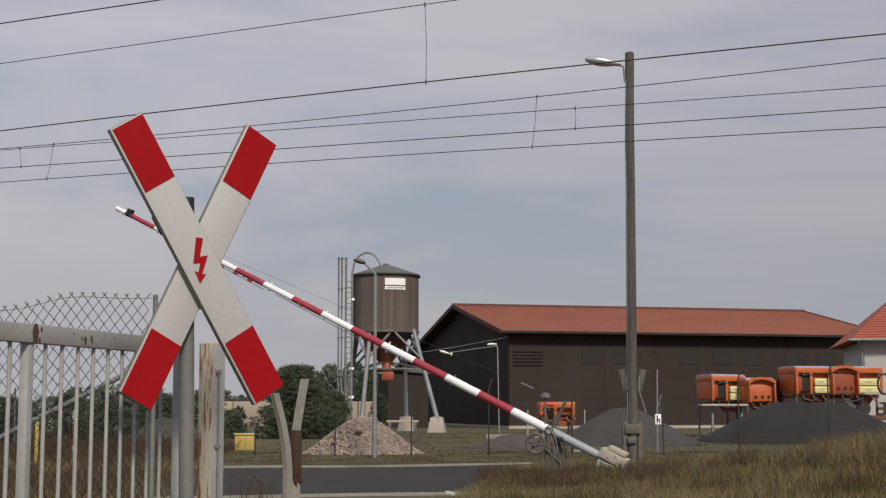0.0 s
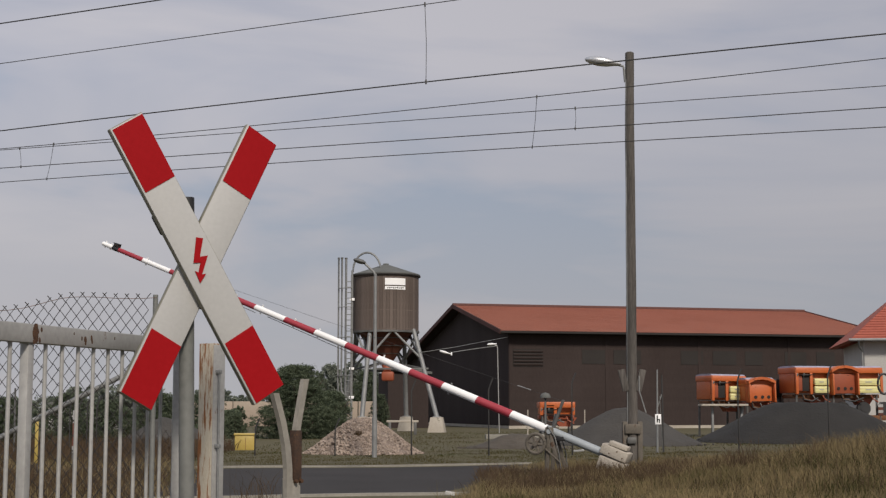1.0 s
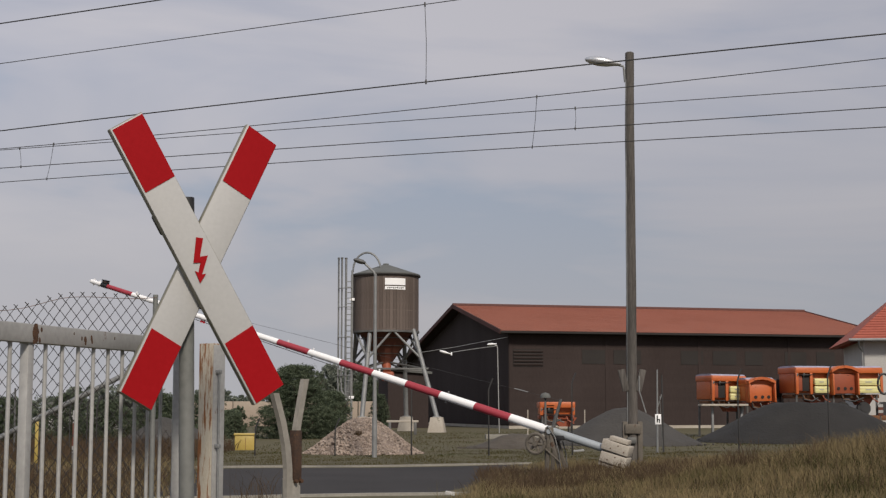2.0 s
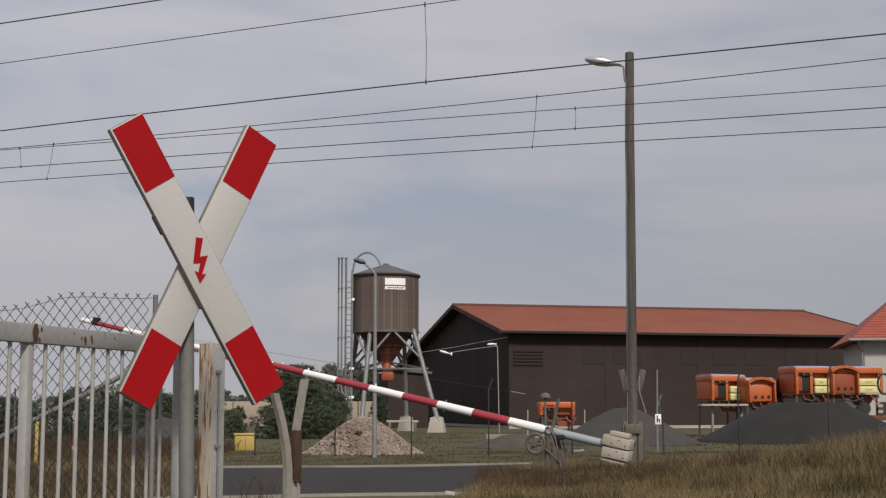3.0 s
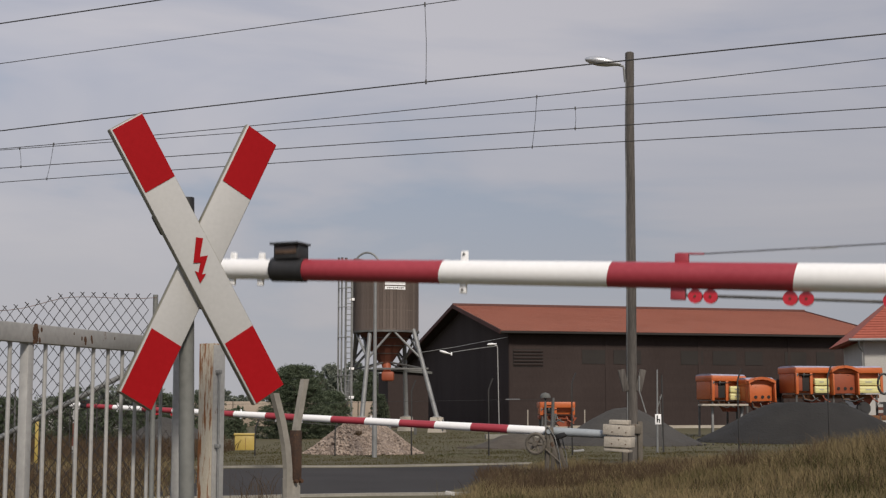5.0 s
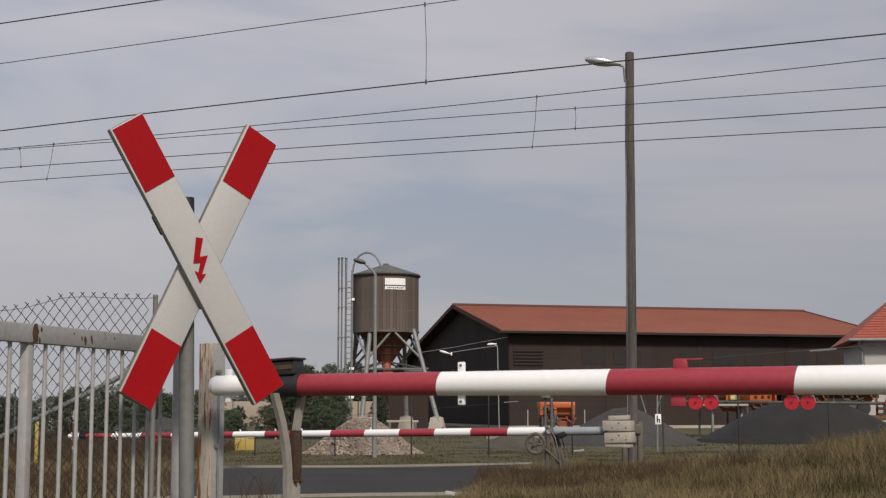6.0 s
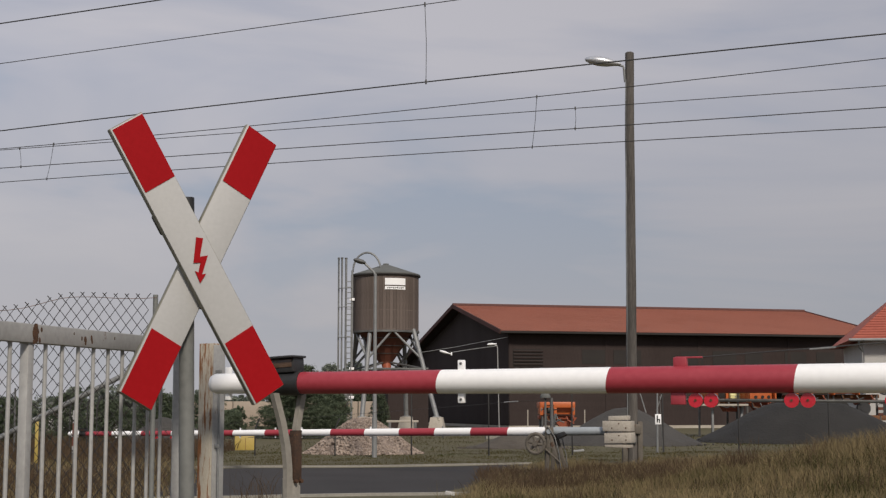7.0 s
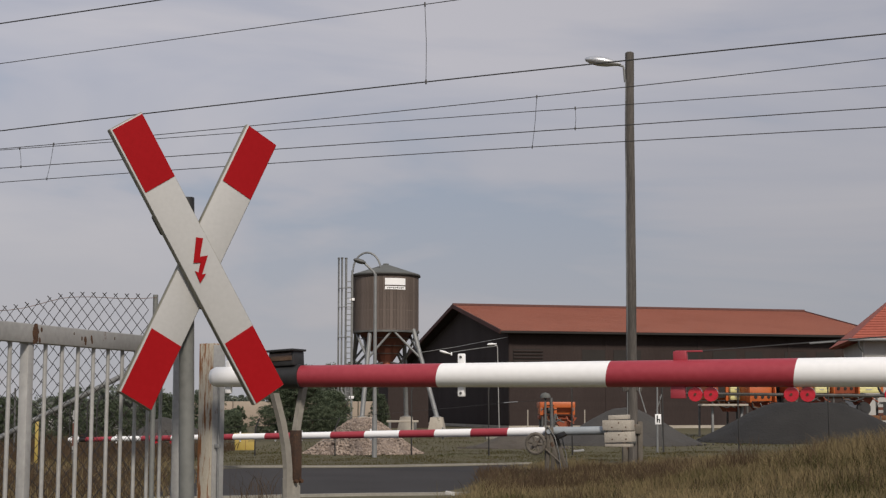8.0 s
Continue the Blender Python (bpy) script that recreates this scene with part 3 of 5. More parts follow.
def build_barn():
    th = thing("barn", "dark brown timber salt barn with a red tiled roof", "barn", BARN)
    L, D, eave, rise = 24.8, 21.5, 5.98, 2.17
    back = 30.0
    back_eave = eave + rise - rise / (D / 2) * (back - D / 2)
    bm = BM()
    outline = [(0, 0.28), (back, 0.28), (back, back_eave), (D / 2, eave + rise - 0.05), (0, eave)]
    prism(bm, outline, L, pose(0, 0, 0) @ Matrix(((0, 1, 0, 0), (1, 0, 0, 0), (0, 0, 1, 0), (0, 0, 0, 1))))
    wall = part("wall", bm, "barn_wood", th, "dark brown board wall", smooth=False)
    bm = BM()
    box(bm, (L / 2, back / 2, 0.14), (L + 0.06, back + 0.06, 0.28))
    part("plinth", bm, "concrete", th, "pale concrete plinth", smooth=False)
    # upright posts and board joints of the long front
    for k in range(5):
        bm = BM()
        box(bm, (0.1 + (L - 0.2) * k / 4, -0.03, 3.1), (0.2, 0.06, 5.6))
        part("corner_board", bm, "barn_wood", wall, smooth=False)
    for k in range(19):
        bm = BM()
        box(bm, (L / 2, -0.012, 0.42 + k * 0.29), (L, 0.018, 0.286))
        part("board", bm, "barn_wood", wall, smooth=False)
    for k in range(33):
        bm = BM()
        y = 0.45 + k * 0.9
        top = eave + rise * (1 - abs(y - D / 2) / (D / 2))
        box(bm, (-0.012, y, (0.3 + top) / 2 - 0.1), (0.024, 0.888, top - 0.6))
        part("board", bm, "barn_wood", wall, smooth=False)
    # louvre and dark shutters under the eave
    louvre = BM()
    box(louvre, (1.2, -0.02, 4.35), (1.9, 0.05, 1.05))
    lv = part("louvre", louvre, "barn_dark", th, "dark slatted louvre", smooth=False)
    for k in range(5):
        bm = BM()
        box(bm, (1.2, -0.07, 3.95 + k * 0.2), (1.85, 0.09, 0.09), rot=pose(0, 0, 0, 28, 0, 0))
        part("slat", bm, "barn_wood", lv, smooth=False)
    for x, w in ((5.5, 1.7), (7.6, 1.8), (11.9, 1.5), (14.1, 1.6), (16.1, 1.2), (19.0, 1.5), (21.1, 1.3)):
        bm = BM()
        box(bm, (x, -0.025, 4.45), (w, 0.05, 0.85))
        part("shutter", bm, "barn_dark", th, "black shutter", smooth=False)
    pitch = math.atan2(rise, D / 2)
    over = 0.75
    n = 30
    for s in (0, 1):
        m = Matrix() if not s else pose(L, back, 0, 0, 0, 180)
        half, low_z = (D / 2, eave) if not s else (back - D / 2, back_eave)
        up = eave + rise - low_z
        bm = BM()
        prev = None
        for k in range(n + 1):
            y0 = -over + (half + over) * k / n
            z0 = low_z + up * y0 / half + 0.11
            low = [bm.verts.new((x, y0, z0)) for x in (-0.75, L + 0.75)]
            high = [bm.verts.new((x, y0 - 0.03, z0 + 0.035)) for x in (-0.75, L + 0.75)]
            if prev:
                bm.faces.new((prev[0], prev[1], low[1], low[0]))
            bm.faces.new((low[0], low[1], high[1], high[0]))
            prev = high
        bm.transform(m)
        slope = part("roof", bm, "tiles", th, "red tiled roof slope", smooth=False)
        for k in (0, 1):
            bm = BM()
            x = -0.74 + k * (L + 1.48)
            a, b = Vector((x, -over, low_z - up * over / half)), Vector((x, half, low_z + up))
            d = b - a
            box(bm, (a + b) / 2 + Vector((0, 0, 0.06)), (0.09, d.length, 0.26), rot=pose(0, 0, 0, math.degrees(pitch), 0, 0))
            bm.transform(m)
            part("barge_board", bm, "barge", slope, "dark red-brown barge board", smooth=False)
            bm = BM()
            x = -0.36 + k * (L + 0.72)
            a, b = Vector((x, -over + 0.1, low_z - up * (over - 0.1) / half)), Vector((x, half, low_z + up))
            box(bm, (a + b) / 2 + Vector((0, 0, 0.03)), (0.70, (b - a).length, 0.04), rot=pose(0, 0, 0, math.degrees(math.atan2(up, half)), 0, 0))
            bm.transform(m)
            part("rake_soffit", bm, "barn_wood", slope, "dark brown boarded soffit", smooth=False)
        bm = BM()
        box(bm, (L / 2, -over - 0.07, low_z - up * over / half + 0.03), (L + 1.5, 0.14, 0.12), bevel=0.03)
        bm.transform(m)
        part("gutter", bm, "barn_dark", slope, "dark gutter")
        bm = BM()
        box(bm, (L / 2, 0.0, 0), (L + 1.4, 1.0, 0.06))
        bm.transform(m @ Matrix.Translation((0, -0.25, low_z - 0.12)))
        part("soffit", bm, "barn_wood", slope, smooth=False)
    cap = None
    for k in range(60):
        x = -0.75 + (L + 1.5) * (k + 0.5) / 60
        if cap is None:
            bm = BM()
            rod(bm, (-0.22, 0, 0.01), (0.2, 0, -0.01), 0.13, 0.15, 8)
            cap = part("ridge_tile", bm, "barge", slope, "dark red-brown ridge tile", smooth=False)
            ob = cap
        else:
            ob = new("ridge_tile", cap.data)
            ob.parent = slope
        ob.matrix_basis = pose(x, D / 2, eave + rise + 0.13)
    # lower black annex on the gable side
    an = thing("annex", "low black timber annex beside the barn", "shed", pose(-2.75, 88.0, -0.05, 0, 0, 14))
    bm = BM()
    box(bm, (0.6, 1.5, 1.75), (2.6, 3, 3.5), bevel=0.03)
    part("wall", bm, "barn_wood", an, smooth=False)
    bm = BM()
    box(bm, (0.6, 1.5, 3.58), (3.0, 3.4, 0.16), rot=pose(0, 0, 0, 0, 4, 0), bevel=0.02)
    part("roof", bm, "felt", an, smooth=False)


build_barn()


# ---- wooden salt silo on steel legs ----
def build_silo():
    th = thing("silo", "weathered brown wooden salt silo on steel legs", "silo", pose(-3.06, 75.0, -0.05))
    R, zb, zt = 1.73, 5.3, 8.3
    core = BM()
    lathe(core, [(R - 0.06, zb), (R - 0.03, zb), (R - 0.03, zt), (R - 0.06, zt)], 48)
    drum = part("drum", core, "silo", th, "weathered brown wooden drum")
    n = 60
    stave = None
    for k in range(n):
        a = 2 * math.pi * k / n
        m = pose(R * math.cos(a), R * math.sin(a), 0, 0, 0, math.degrees(a))
        if stave is None:
            bm = BM()
            box(bm, (0, 0, (zb + zt) / 2), (0.05, 2 * math.pi * R / n - 0.004, zt - zb + 0.02), bevel=0.008)
            stave = part("stave", bm, "silo", drum, smooth=False)
            ob = stave
        else:
            ob = new("stave", stave.data)
            ob.parent = drum
        ob.matrix_basis = m
    for z in (zb + 0.12, zb + 1.1, zb + 2.05, zt - 0.12):
        bm = BM()
        lathe(bm, [(R + 0.026, z - 0.02), (R + 0.032, z - 0.02), (R + 0.032, z + 0.02), (R + 0.026, z + 0.02)], 48)
        part("hoop", bm, "silo", drum, "brown hoop")
    bm = BM()
    lathe(bm, [(R + 0.1, zt + 0.0), (R + 0.1, zt + 0.07), (0.16, zt + 0.62), (0.15, zt + 0.68), (0.02, zt + 0.7)], 40)
    part("roof", bm, "felt", th, "grey-green conical roof")
    bm = BM()
    lathe(bm, [(R - 0.15, zb), (R - 0.3, zb - 0.06), (0.40, 3.75), (0.34, 3.6)], 12)
    part("hopper", bm, "silo_red", th, "red-brown hopper cone", smooth=False)
    bm = BM()
    box(bm, (0.15, -0.6, 2.95), (0.66, 0.7, 0.5), bevel=0.1)
    rod(bm, (0.1, -0.3, 3.2), (0.05, -0.1, 3.6), 0.2, 0.26, 12)
    part("outlet", bm, "orange_dull", th, "orange outlet chute")
    # signs on the drum
    for z, h, w in ((zt - 0.42, 0.36, 1.1), (zt - 0.75, 0.17, 1.1)):
        bm = BM()
        seg = 8
        rows = []
        for k in range(seg + 1):
            a = radians(-90 + 19 + (k / seg - 0.5) * w / R * 57.3)
            rows.append([bm.verts.new(((R + q) * math.cos(a), (R + q) * math.sin(a), zz)) for q, zz in
                         ((0.045, z - h / 2), (0.045, z + h / 2), (0.06, z + h / 2), (0.06, z - h / 2))])
        for a, b in zip(rows, rows[1:]):
            for k in range(4):
                bm.faces.new((a[k], a[(k + 1) % 4], b[(k + 1) % 4], b[k]))
        bm.faces.new(rows[0])
        bm.faces.new(rows[-1][::-1])
        part("plate", bm, "bar_white", th, "white lettered plate")
    bm = BM()
    for k in range(9):
        a = radians(-90 + 19 + (k - 4) * 3.4)
        box(bm, ((R + 0.062) * math.cos(a), (R + 0.062) * math.sin(a), zt - 0.75 + 0.01 * (k % 3 - 1)), (0.006, 0.07, 0.05 + 0.02 * (k % 2)),
            rot=pose(0, 0, 0, 0, 0, math.degrees(a)))
    part("lettering", bm, "ink", th, "row of dark illegible letters", smooth=False)
    # legs with diagonal braces on concrete pedestals
    feet = [(2.75, -2.6), (1.05, 2.4), (-1.1, -2.4), (-2.3, 1.5)]
    tops = [(1.5, -0.95), (0.95, 1.2), (-0.75, -1.4), (-1.5, 0.7)]
    for (fx, fy), (tx, ty) in zip(feet, tops):
        bm = BM()
        rod(bm, (fx, fy, 0.8), (tx, ty, zb + 0.1), 0.125, 0.115, 10)
        leg = part("leg", bm, "galv", th, "grey steel leg")
        bm = BM()
        box(bm, (fx, fy, 0.84), (0.42, 0.42, 0.05), bevel=0.008)
        part("foot_plate", bm, "galv", leg)
        bm = BM()
        rod(bm, (fx, fy, -0.1), (fx, fy, 0.82), 0.66, 0.42, 4, caps=True)
        bmesh.ops.rotate(bm, verts=bm.verts, cent=(fx, fy, 0), matrix=Matrix.Rotation(radians(38), 3, "Z"))
        part("pedestal", bm, "concrete", leg, "pale concrete pedestal", smooth=False)
    for k in range(4):
        a, b = feet[k], tops[k]
        c = tops[(k + 1) % 4]
        p = (a[0] + (b[0] - a[0]) * 0.55, a[1] + (b[1] - a[1]) * 0.55, 0.8 + (zb - 0.7) * 0.55)
        bm = BM()
        rod(bm, p, ((b[0] + c[0]) / 2, (b[1] + c[1]) / 2, zb), 0.07, seg=8)
        part("brace", bm, "galv", th)
        bm = BM()
        rod(bm, p, (0, 0, 3.75), 0.05, seg=6)
        part("brace", bm, "galv_dark", th)
    for k, ((fx, fy), (tx, ty)) in enumerate(zip(feet, tops)):
        q = Vector((fx, fy, 0.8)).lerp(Vector((tx, ty, zb + 0.1)), 0.66)
        base = math.degrees(math.atan2(ty, tx))
        for da in (-42, 42):
            a = radians(base + da)
            bm = BM()
            rod(bm, q, ((R - 0.06) * math.cos(a), (R - 0.06) * math.sin(a), zb + 0.02), 0.06, seg=8)
            part("strut", bm, "galv", th)
    for z in (3.75, 4.15, 4.55, 4.95):
        r = 0.36 + (z - 3.75) / (zb - 3.81) * (R - 0.56)
        bm = BM()
        lathe(bm, [(r + 0.01, z), (r + 0.035, z), (r + 0.05, z + 0.03), (r + 0.02, z + 0.03)], 12)
        part("hopper_hoop", bm, "galv_dark", th)
    for x0, x1, y0 in ((-0.4, 2.3, -1.75), (-1.2, 2.1, 1.9)):
        bm = BM()
        box(bm, ((x0 + x1) / 2, y0, 3.32), (x1 - x0, 0.1, 0.1), bevel=0.01)
        part("cross_beam", bm, "galv_dark", th)
    bm = BM()
    lathe(bm, [(R + 0.03, zb - 0.05), (R + 0.07, zb - 0.05), (R + 0.07, zb + 0.05), (R + 0.03, zb + 0.05)], 48)
    part("base_ring", bm, "galv_dark", th, "dark steel base ring")
    bm = BM()
    lathe(bm, [(R + 0.06, zt - 0.05), (R + 0.13, zt - 0.05), (R + 0.13, zt + 0.015), (R + 0.06, zt + 0.015)], 40)
    part("eave_ring", bm, "barn_dark", th, "dark eave ring")
    # filling pipes, caged ladder, arched blow pipe
    for x, y, zt2, r in ((-2.48, -0.6, 9.2, 0.05), (-2.30, -0.7, 9.2, 0.05), (-2.10, -0.5, 9.2, 0.065)):
        bm = BM()
        tube(bm, [(x, y, zt2), (x, y, 2.6), (x + 0.02, y, 2.2), (x + 0.3, y - 0.3, 1.7), (x + 0.3, y - 0.3, -0.1)] if r < 0.06 else
             [(x, y, zt2), (x, y, 1.6), (x + 0.1, y, -0.1)], r)
        part("filling_pipe", bm, "galv", th)
        bm = BM()
        rod(bm, (x, y, zt2 - 0.02), (x, y, zt2 + 0.05), r + 0.015, seg=8)
        part("pipe_cap", bm, "galv_dark", th)
    for s in (-0.14, 0.14):
        bm = BM()
        rod(bm, (-1.93 + s, -0.85, 0.0), (-1.93 + s, -0.85, 9.15 if s < 0 else 8.3), 0.03, seg=6)
        part("ladder_rail", bm, "galv", th)
    for k in range(27):
        bm = BM()
        rod(bm, (-2.07, -0.85, 0.4 + k * 0.29), (-1.79, -0.85, 0.4 + k * 0.29), 0.022, seg=6)
        part("rung", bm, "galv", th)
    for z in (3.0, 5.0, 6.6, 7.6):
        bm = BM()
        tube(bm, [(-2.5, -0.7, z), (-2.1, -0.95, z), (-1.75, -0.9, z)], 0.025, 6)
        part("pipe_clamp", bm, "galv", th)
    bm = BM()
    arch = [(-1.75, -0.75, 0.0), (-1.75, -0.75, 8.55)] + [(-1.0 + 0.75 * math.cos(a), -0.75 + 0.5 * (1 - math.cos(a)) * 0.5, 8.55 + 0.98 * math.sin(a))
                                                         for a in np.linspace(math.pi, 0.12, 14)] + [(-0.18, -0.35, 8.35)]
    tube(bm, arch, 0.055)
    part("blow_pipe", bm, "galv", th, "arched grey blow pipe")
    for z in (7.0, 3.35, 1.85):
        bm = BM()
        box(bm, (-1.75, -0.84, z), (0.26, 0.03, 0.13), bevel=0.005)
        part("tag", bm, "bar_white", th, "small white tag")


build_silo()


# ---- street lamps in the yard ----
def build_street_lamp(m, h, reach, thick, pole="galv"):
    th = thing("street_lamp", "slender grey street lamp with a flat head", "street lamp", m, "yard street lamps")
    bm = BM()
    rod(bm, (0, 0, 0), (0, 0, 1.0), thick * 1.35, seg=10)
    rod(bm, (0, 0, 1.0), (0, 0, h), thick * 1.1, thick * 0.8, 10)
    part("pole", bm, pole, th)
    bm = BM()
    tube(bm, [(0, 0, h - 0.04), (-0.08 * reach, 0, h + 0.05), (-0.5 * reach, 0, h + 0.29)], thick * 0.6)
    part("arm", bm, pole, th)
    bm = BM()
    lathe(bm, [(0.01, 0), (0.09, 0.06), (0.13, 0.25), (0.12, 0.42), (0.05, 0.55)], 12)
    bm.transform(Matrix.Translation((-0.95 * reach, 0, h + 0.37)) @ pose(0, 0, 0, 0, 106, 0) @ Matrix.Diagonal((0.5, 1, reach, 1)))
    part("lamp_head", bm, "galv_dark" if pole == "galv" else "lamp_shell", th)
    return th


build_street_lamp(pose(-1.74, 36.0, 0), 4.68, 0.6, 0.05)


def build_wall_lamp(m, post):
    th = thing("yard_lamp", "thin grey yard lamp post with two small white heads", "street lamp", m)
    bm = BM()
    tube(bm, [(0.12, 0, 0), (0.05, 0, post - 0.15), (0.02, 0, post - 0.04), (-0.1, 0, post)], 0.024)
    part("post", bm, "gate_grey", th)
    bm = BM()
    tube(bm, [(0.0, 0, post - 0.05), (-1.1, -0.1, post - 0.2), (-2.2, -0.2, post - 0.37)], 0.018, 6)
    part("long_arm", bm, "galv", th, "long thin bracket arm")
    for x, y, z, tilt, ln in ((-0.46, 0, post + 0.02, 86, 0.8), (-2.83, -0.22, post - 0.30, 106, 1.0)):
        bm = BM()
        lathe(bm, [(0.02, 0), (0.075, 0.05), (0.095, 0.3 * ln), (0.05, 0.46 * ln), (0.03, 0.6 * ln)], 10)
        bm.transform(Matrix.Translation((x, y, z)) @ pose(0, 0, 0, 0, tilt, 0) @ Matrix.Diagonal((0.7, 1, 1, 1)))
        part("lamp_head", bm, "bar_white", th, "small white lamp head")
    bm = BM()
    box(bm, (-2.24, -0.2, post - 0.45), (0.07, 0.07, 0.16), bevel=0.01)
    part("elbow", bm, "bar_white", th)


build_wall_lamp(pose(2.66, 70.0, 0, 0, 0, 0), 4.36)
bm = BM()
tube(bm, [(-1.2, 71.6, 4.04), (0.6, 71.8, 4.33), (3.93, 84.9, 5.5)], 0.015, 5)
solo("lamp_cable", bm, "galv", "thin cable slung from the silo to the barn", "cable")


# ---- heaps ----
def heap(rx, ry, h, seed, flat=0.2):
    bm = BM()
    rings, seg = 22, 72
    rows = []
    for i in range(rings + 1):
        u = i / rings
        row = []
        for k in range(seg):
            a = 2 * math.pi * k / seg
            wob = 1 + 0.10 * noise.noise(Vector((math.cos(a) * 1.3, math.sin(a) * 1.3, seed)))
            x, y = rx * u * wob * math.cos(a), ry * u * wob * math.sin(a)
            z = h * (1 - smooth01(u, flat, 1.05) * 0.35 - 0.65 * max(0, (u - flat) / (1 - flat)))
            z += 0.05 * noise.noise(Vector((x * 1.5, y * 1.5, seed))) + 0.025 * noise.noise(Vector((x * 5, y * 5, seed)))
            row.append(bm.verts.new((x, y, z if i < rings else -0.12)))
        rows.append(row)
    for a, b in zip(rows, rows[1:]):
        for k in range(seg):
            bm.faces.new((a[k], a[(k + 1) % seg], b[(k + 1) % seg], b[k]))
    bmesh.ops.remove_doubles(bm, verts=rows[0], dist=0.001)
    return bm


def build_heap(name, material, label, m, rx, ry, h, seed, flat):
    th = thing(name, label, "heap", m)
    part("mound", heap(rx, ry, h, seed, flat), material, th)
    rng = random.Random(int(seed * 10))
    bm = BM()
    for _ in range(90):
        a, u = rng.uniform(0, 6.283), rng.uniform(0.82, 1.08)
        r = rng.uniform(0.015, 0.05)
        bmesh.ops.create_icosphere(bm, subdivisions=1, radius=r, matrix=pose(rx * u * math.cos(a), ry * u * math.sin(a), 0.01 + max(0.0, 1 - u) * h * 0.5))
    tagged(part("scree", bm, material, th, smooth=False), kind="stuff")


build_heap("gravel_heap", "gravel", "smooth heap of mid-grey grit on the yard", pose(6.15, 48.0, 0.02), 2.75, 2.2, 1.22, 3.1, 0.12)
build_heap("asphalt_heap", "slag", "wide heap of nearly black asphalt millings", pose(13.35, 52.0, 0.02), 4.3, 3.0, 1.42, 7.7, 0.28)
build_heap("soil_heap", "soil", "low flat heap of brownish grey soil", pose(2.3, 44.0, 0.0), 1.7, 1.4, 0.45, 5.2, 0.1)
build_heap("gravel_heap", "gravel", "grey gravel heap behind the mesh fence", pose(-8.75, 45.0, 0.0), 1.9, 1.8, 0.92, 9.2, 0.1)


def stone_mesh(seed):
    bm = BM()
    bmesh.ops.create_icosphere(bm, subdivisions=1, radius=1)
    for v in bm.verts:
        v.co *= 0.75 + 0.5 * random.random()
    return finish(bm, "stone", False)


def build_rubble():
    th = thing("rubble_heap", "heap of pale pinkish broken stones", "heap", pose(-2.2, 38.9, 0.0))
    core = part("core", heap(1.62, 1.5, 0.94, 1.7, 0.16), "stone", th)
    kinds = [stone_mesh(k) for k in range(6)]
    for me in kinds:
        me.materials.append(M["stone"])
    rng = random.Random(4)
    bm = BM()
    tmp = []

    def place():
        a, u = rng.uniform(0, 2 * math.pi), math.sqrt(rng.random()) * 1.02
        x, y = 1.62 * u * math.cos(a), 1.5 * u * math.sin(a)
        z = 0.94 * (1 - smooth01(u, 0.16, 1.05) * 0.35 - 0.65 * max(0, (u - 0.16) / 0.84)) + 0.01
        return x, y, max(z, 0.02)
    n = 0
    while n < 280:
        x, y, z = place()
        if y > 0.2:
            continue
        ob = new("stone", rng.choice(kinds))
        ob.parent = core
        s = rng.uniform(0.026, 0.055)
        ob.matrix_basis = pose(x, y, z, rng.uniform(0, 360), rng.uniform(0, 360), rng.uniform(0, 360)) @ Matrix.Diagonal((s, s * 0.8, s * 0.65, 1))
        n += 1
    for k in range(2600):
        x, y, z = place()
        s = rng.uniform(0.018, 0.042)
        m = pose(x, y, z, rng.uniform(0, 360), rng.uniform(0, 360), rng.uniform(0, 360)) @ Matrix.Diagonal((s, s * 0.8, s * 0.7, 1))
        bmesh.ops.create_icosphere(bm, subdivisions=1, radius=1, matrix=m) if k % 5 == 0 else bmesh.ops.create_cube(bm, size=1.7, matrix=m)
    tagged(part("loose_stones", bm, "stone_island", core, "small broken stones", smooth=False), kind="stuff")
    tuft = BM()
    for k in range(60):
        a = rng.uniform(0, 6.28)
        blade(tuft, (0.12 * math.cos(a) * rng.random() - 0.1, -0.85, 0.45), rng.uniform(0.1, 0.25), 0.02, rng)
    solo("weed_tuft", tuft, "weed", "small dry weed growing on the rubble", "weed", pose(-2.2, 38.9, 0.0), kind="stuff")


def blade(bm, p, h, w, rng, lean=0.35):
    """One bent blade of grass: two quads."""
    a = rng.uniform(0, 2 * math.pi)
    dx, dy = math.cos(a), math.sin(a)
    k = rng.uniform(0.05, lean) * h
    b = rng.uniform(0, 2 * math.pi)
    lx, ly = math.cos(b) * k, math.sin(b) * k
    x, y, z = p
    v = [bm.verts.new(q) for q in ((x - dx * w / 2, y - dy * w / 2, z), (x + dx * w / 2, y + dy * w / 2, z),
                                   (x + dx * w * 0.4 + lx * 0.35, y + dy * w * 0.4 + ly * 0.35, z + h * 0.6),
                                   (x - dx * w * 0.4 + lx * 0.35, y - dy * w * 0.4 + ly * 0.35, z + h * 0.6),
                                   (x + lx, y + ly, z + h))]
    bm.faces.new((v[0], v[1], v[2], v[3]))
    bm.faces.new((v[3], v[2], v[4]))


build_rubble()


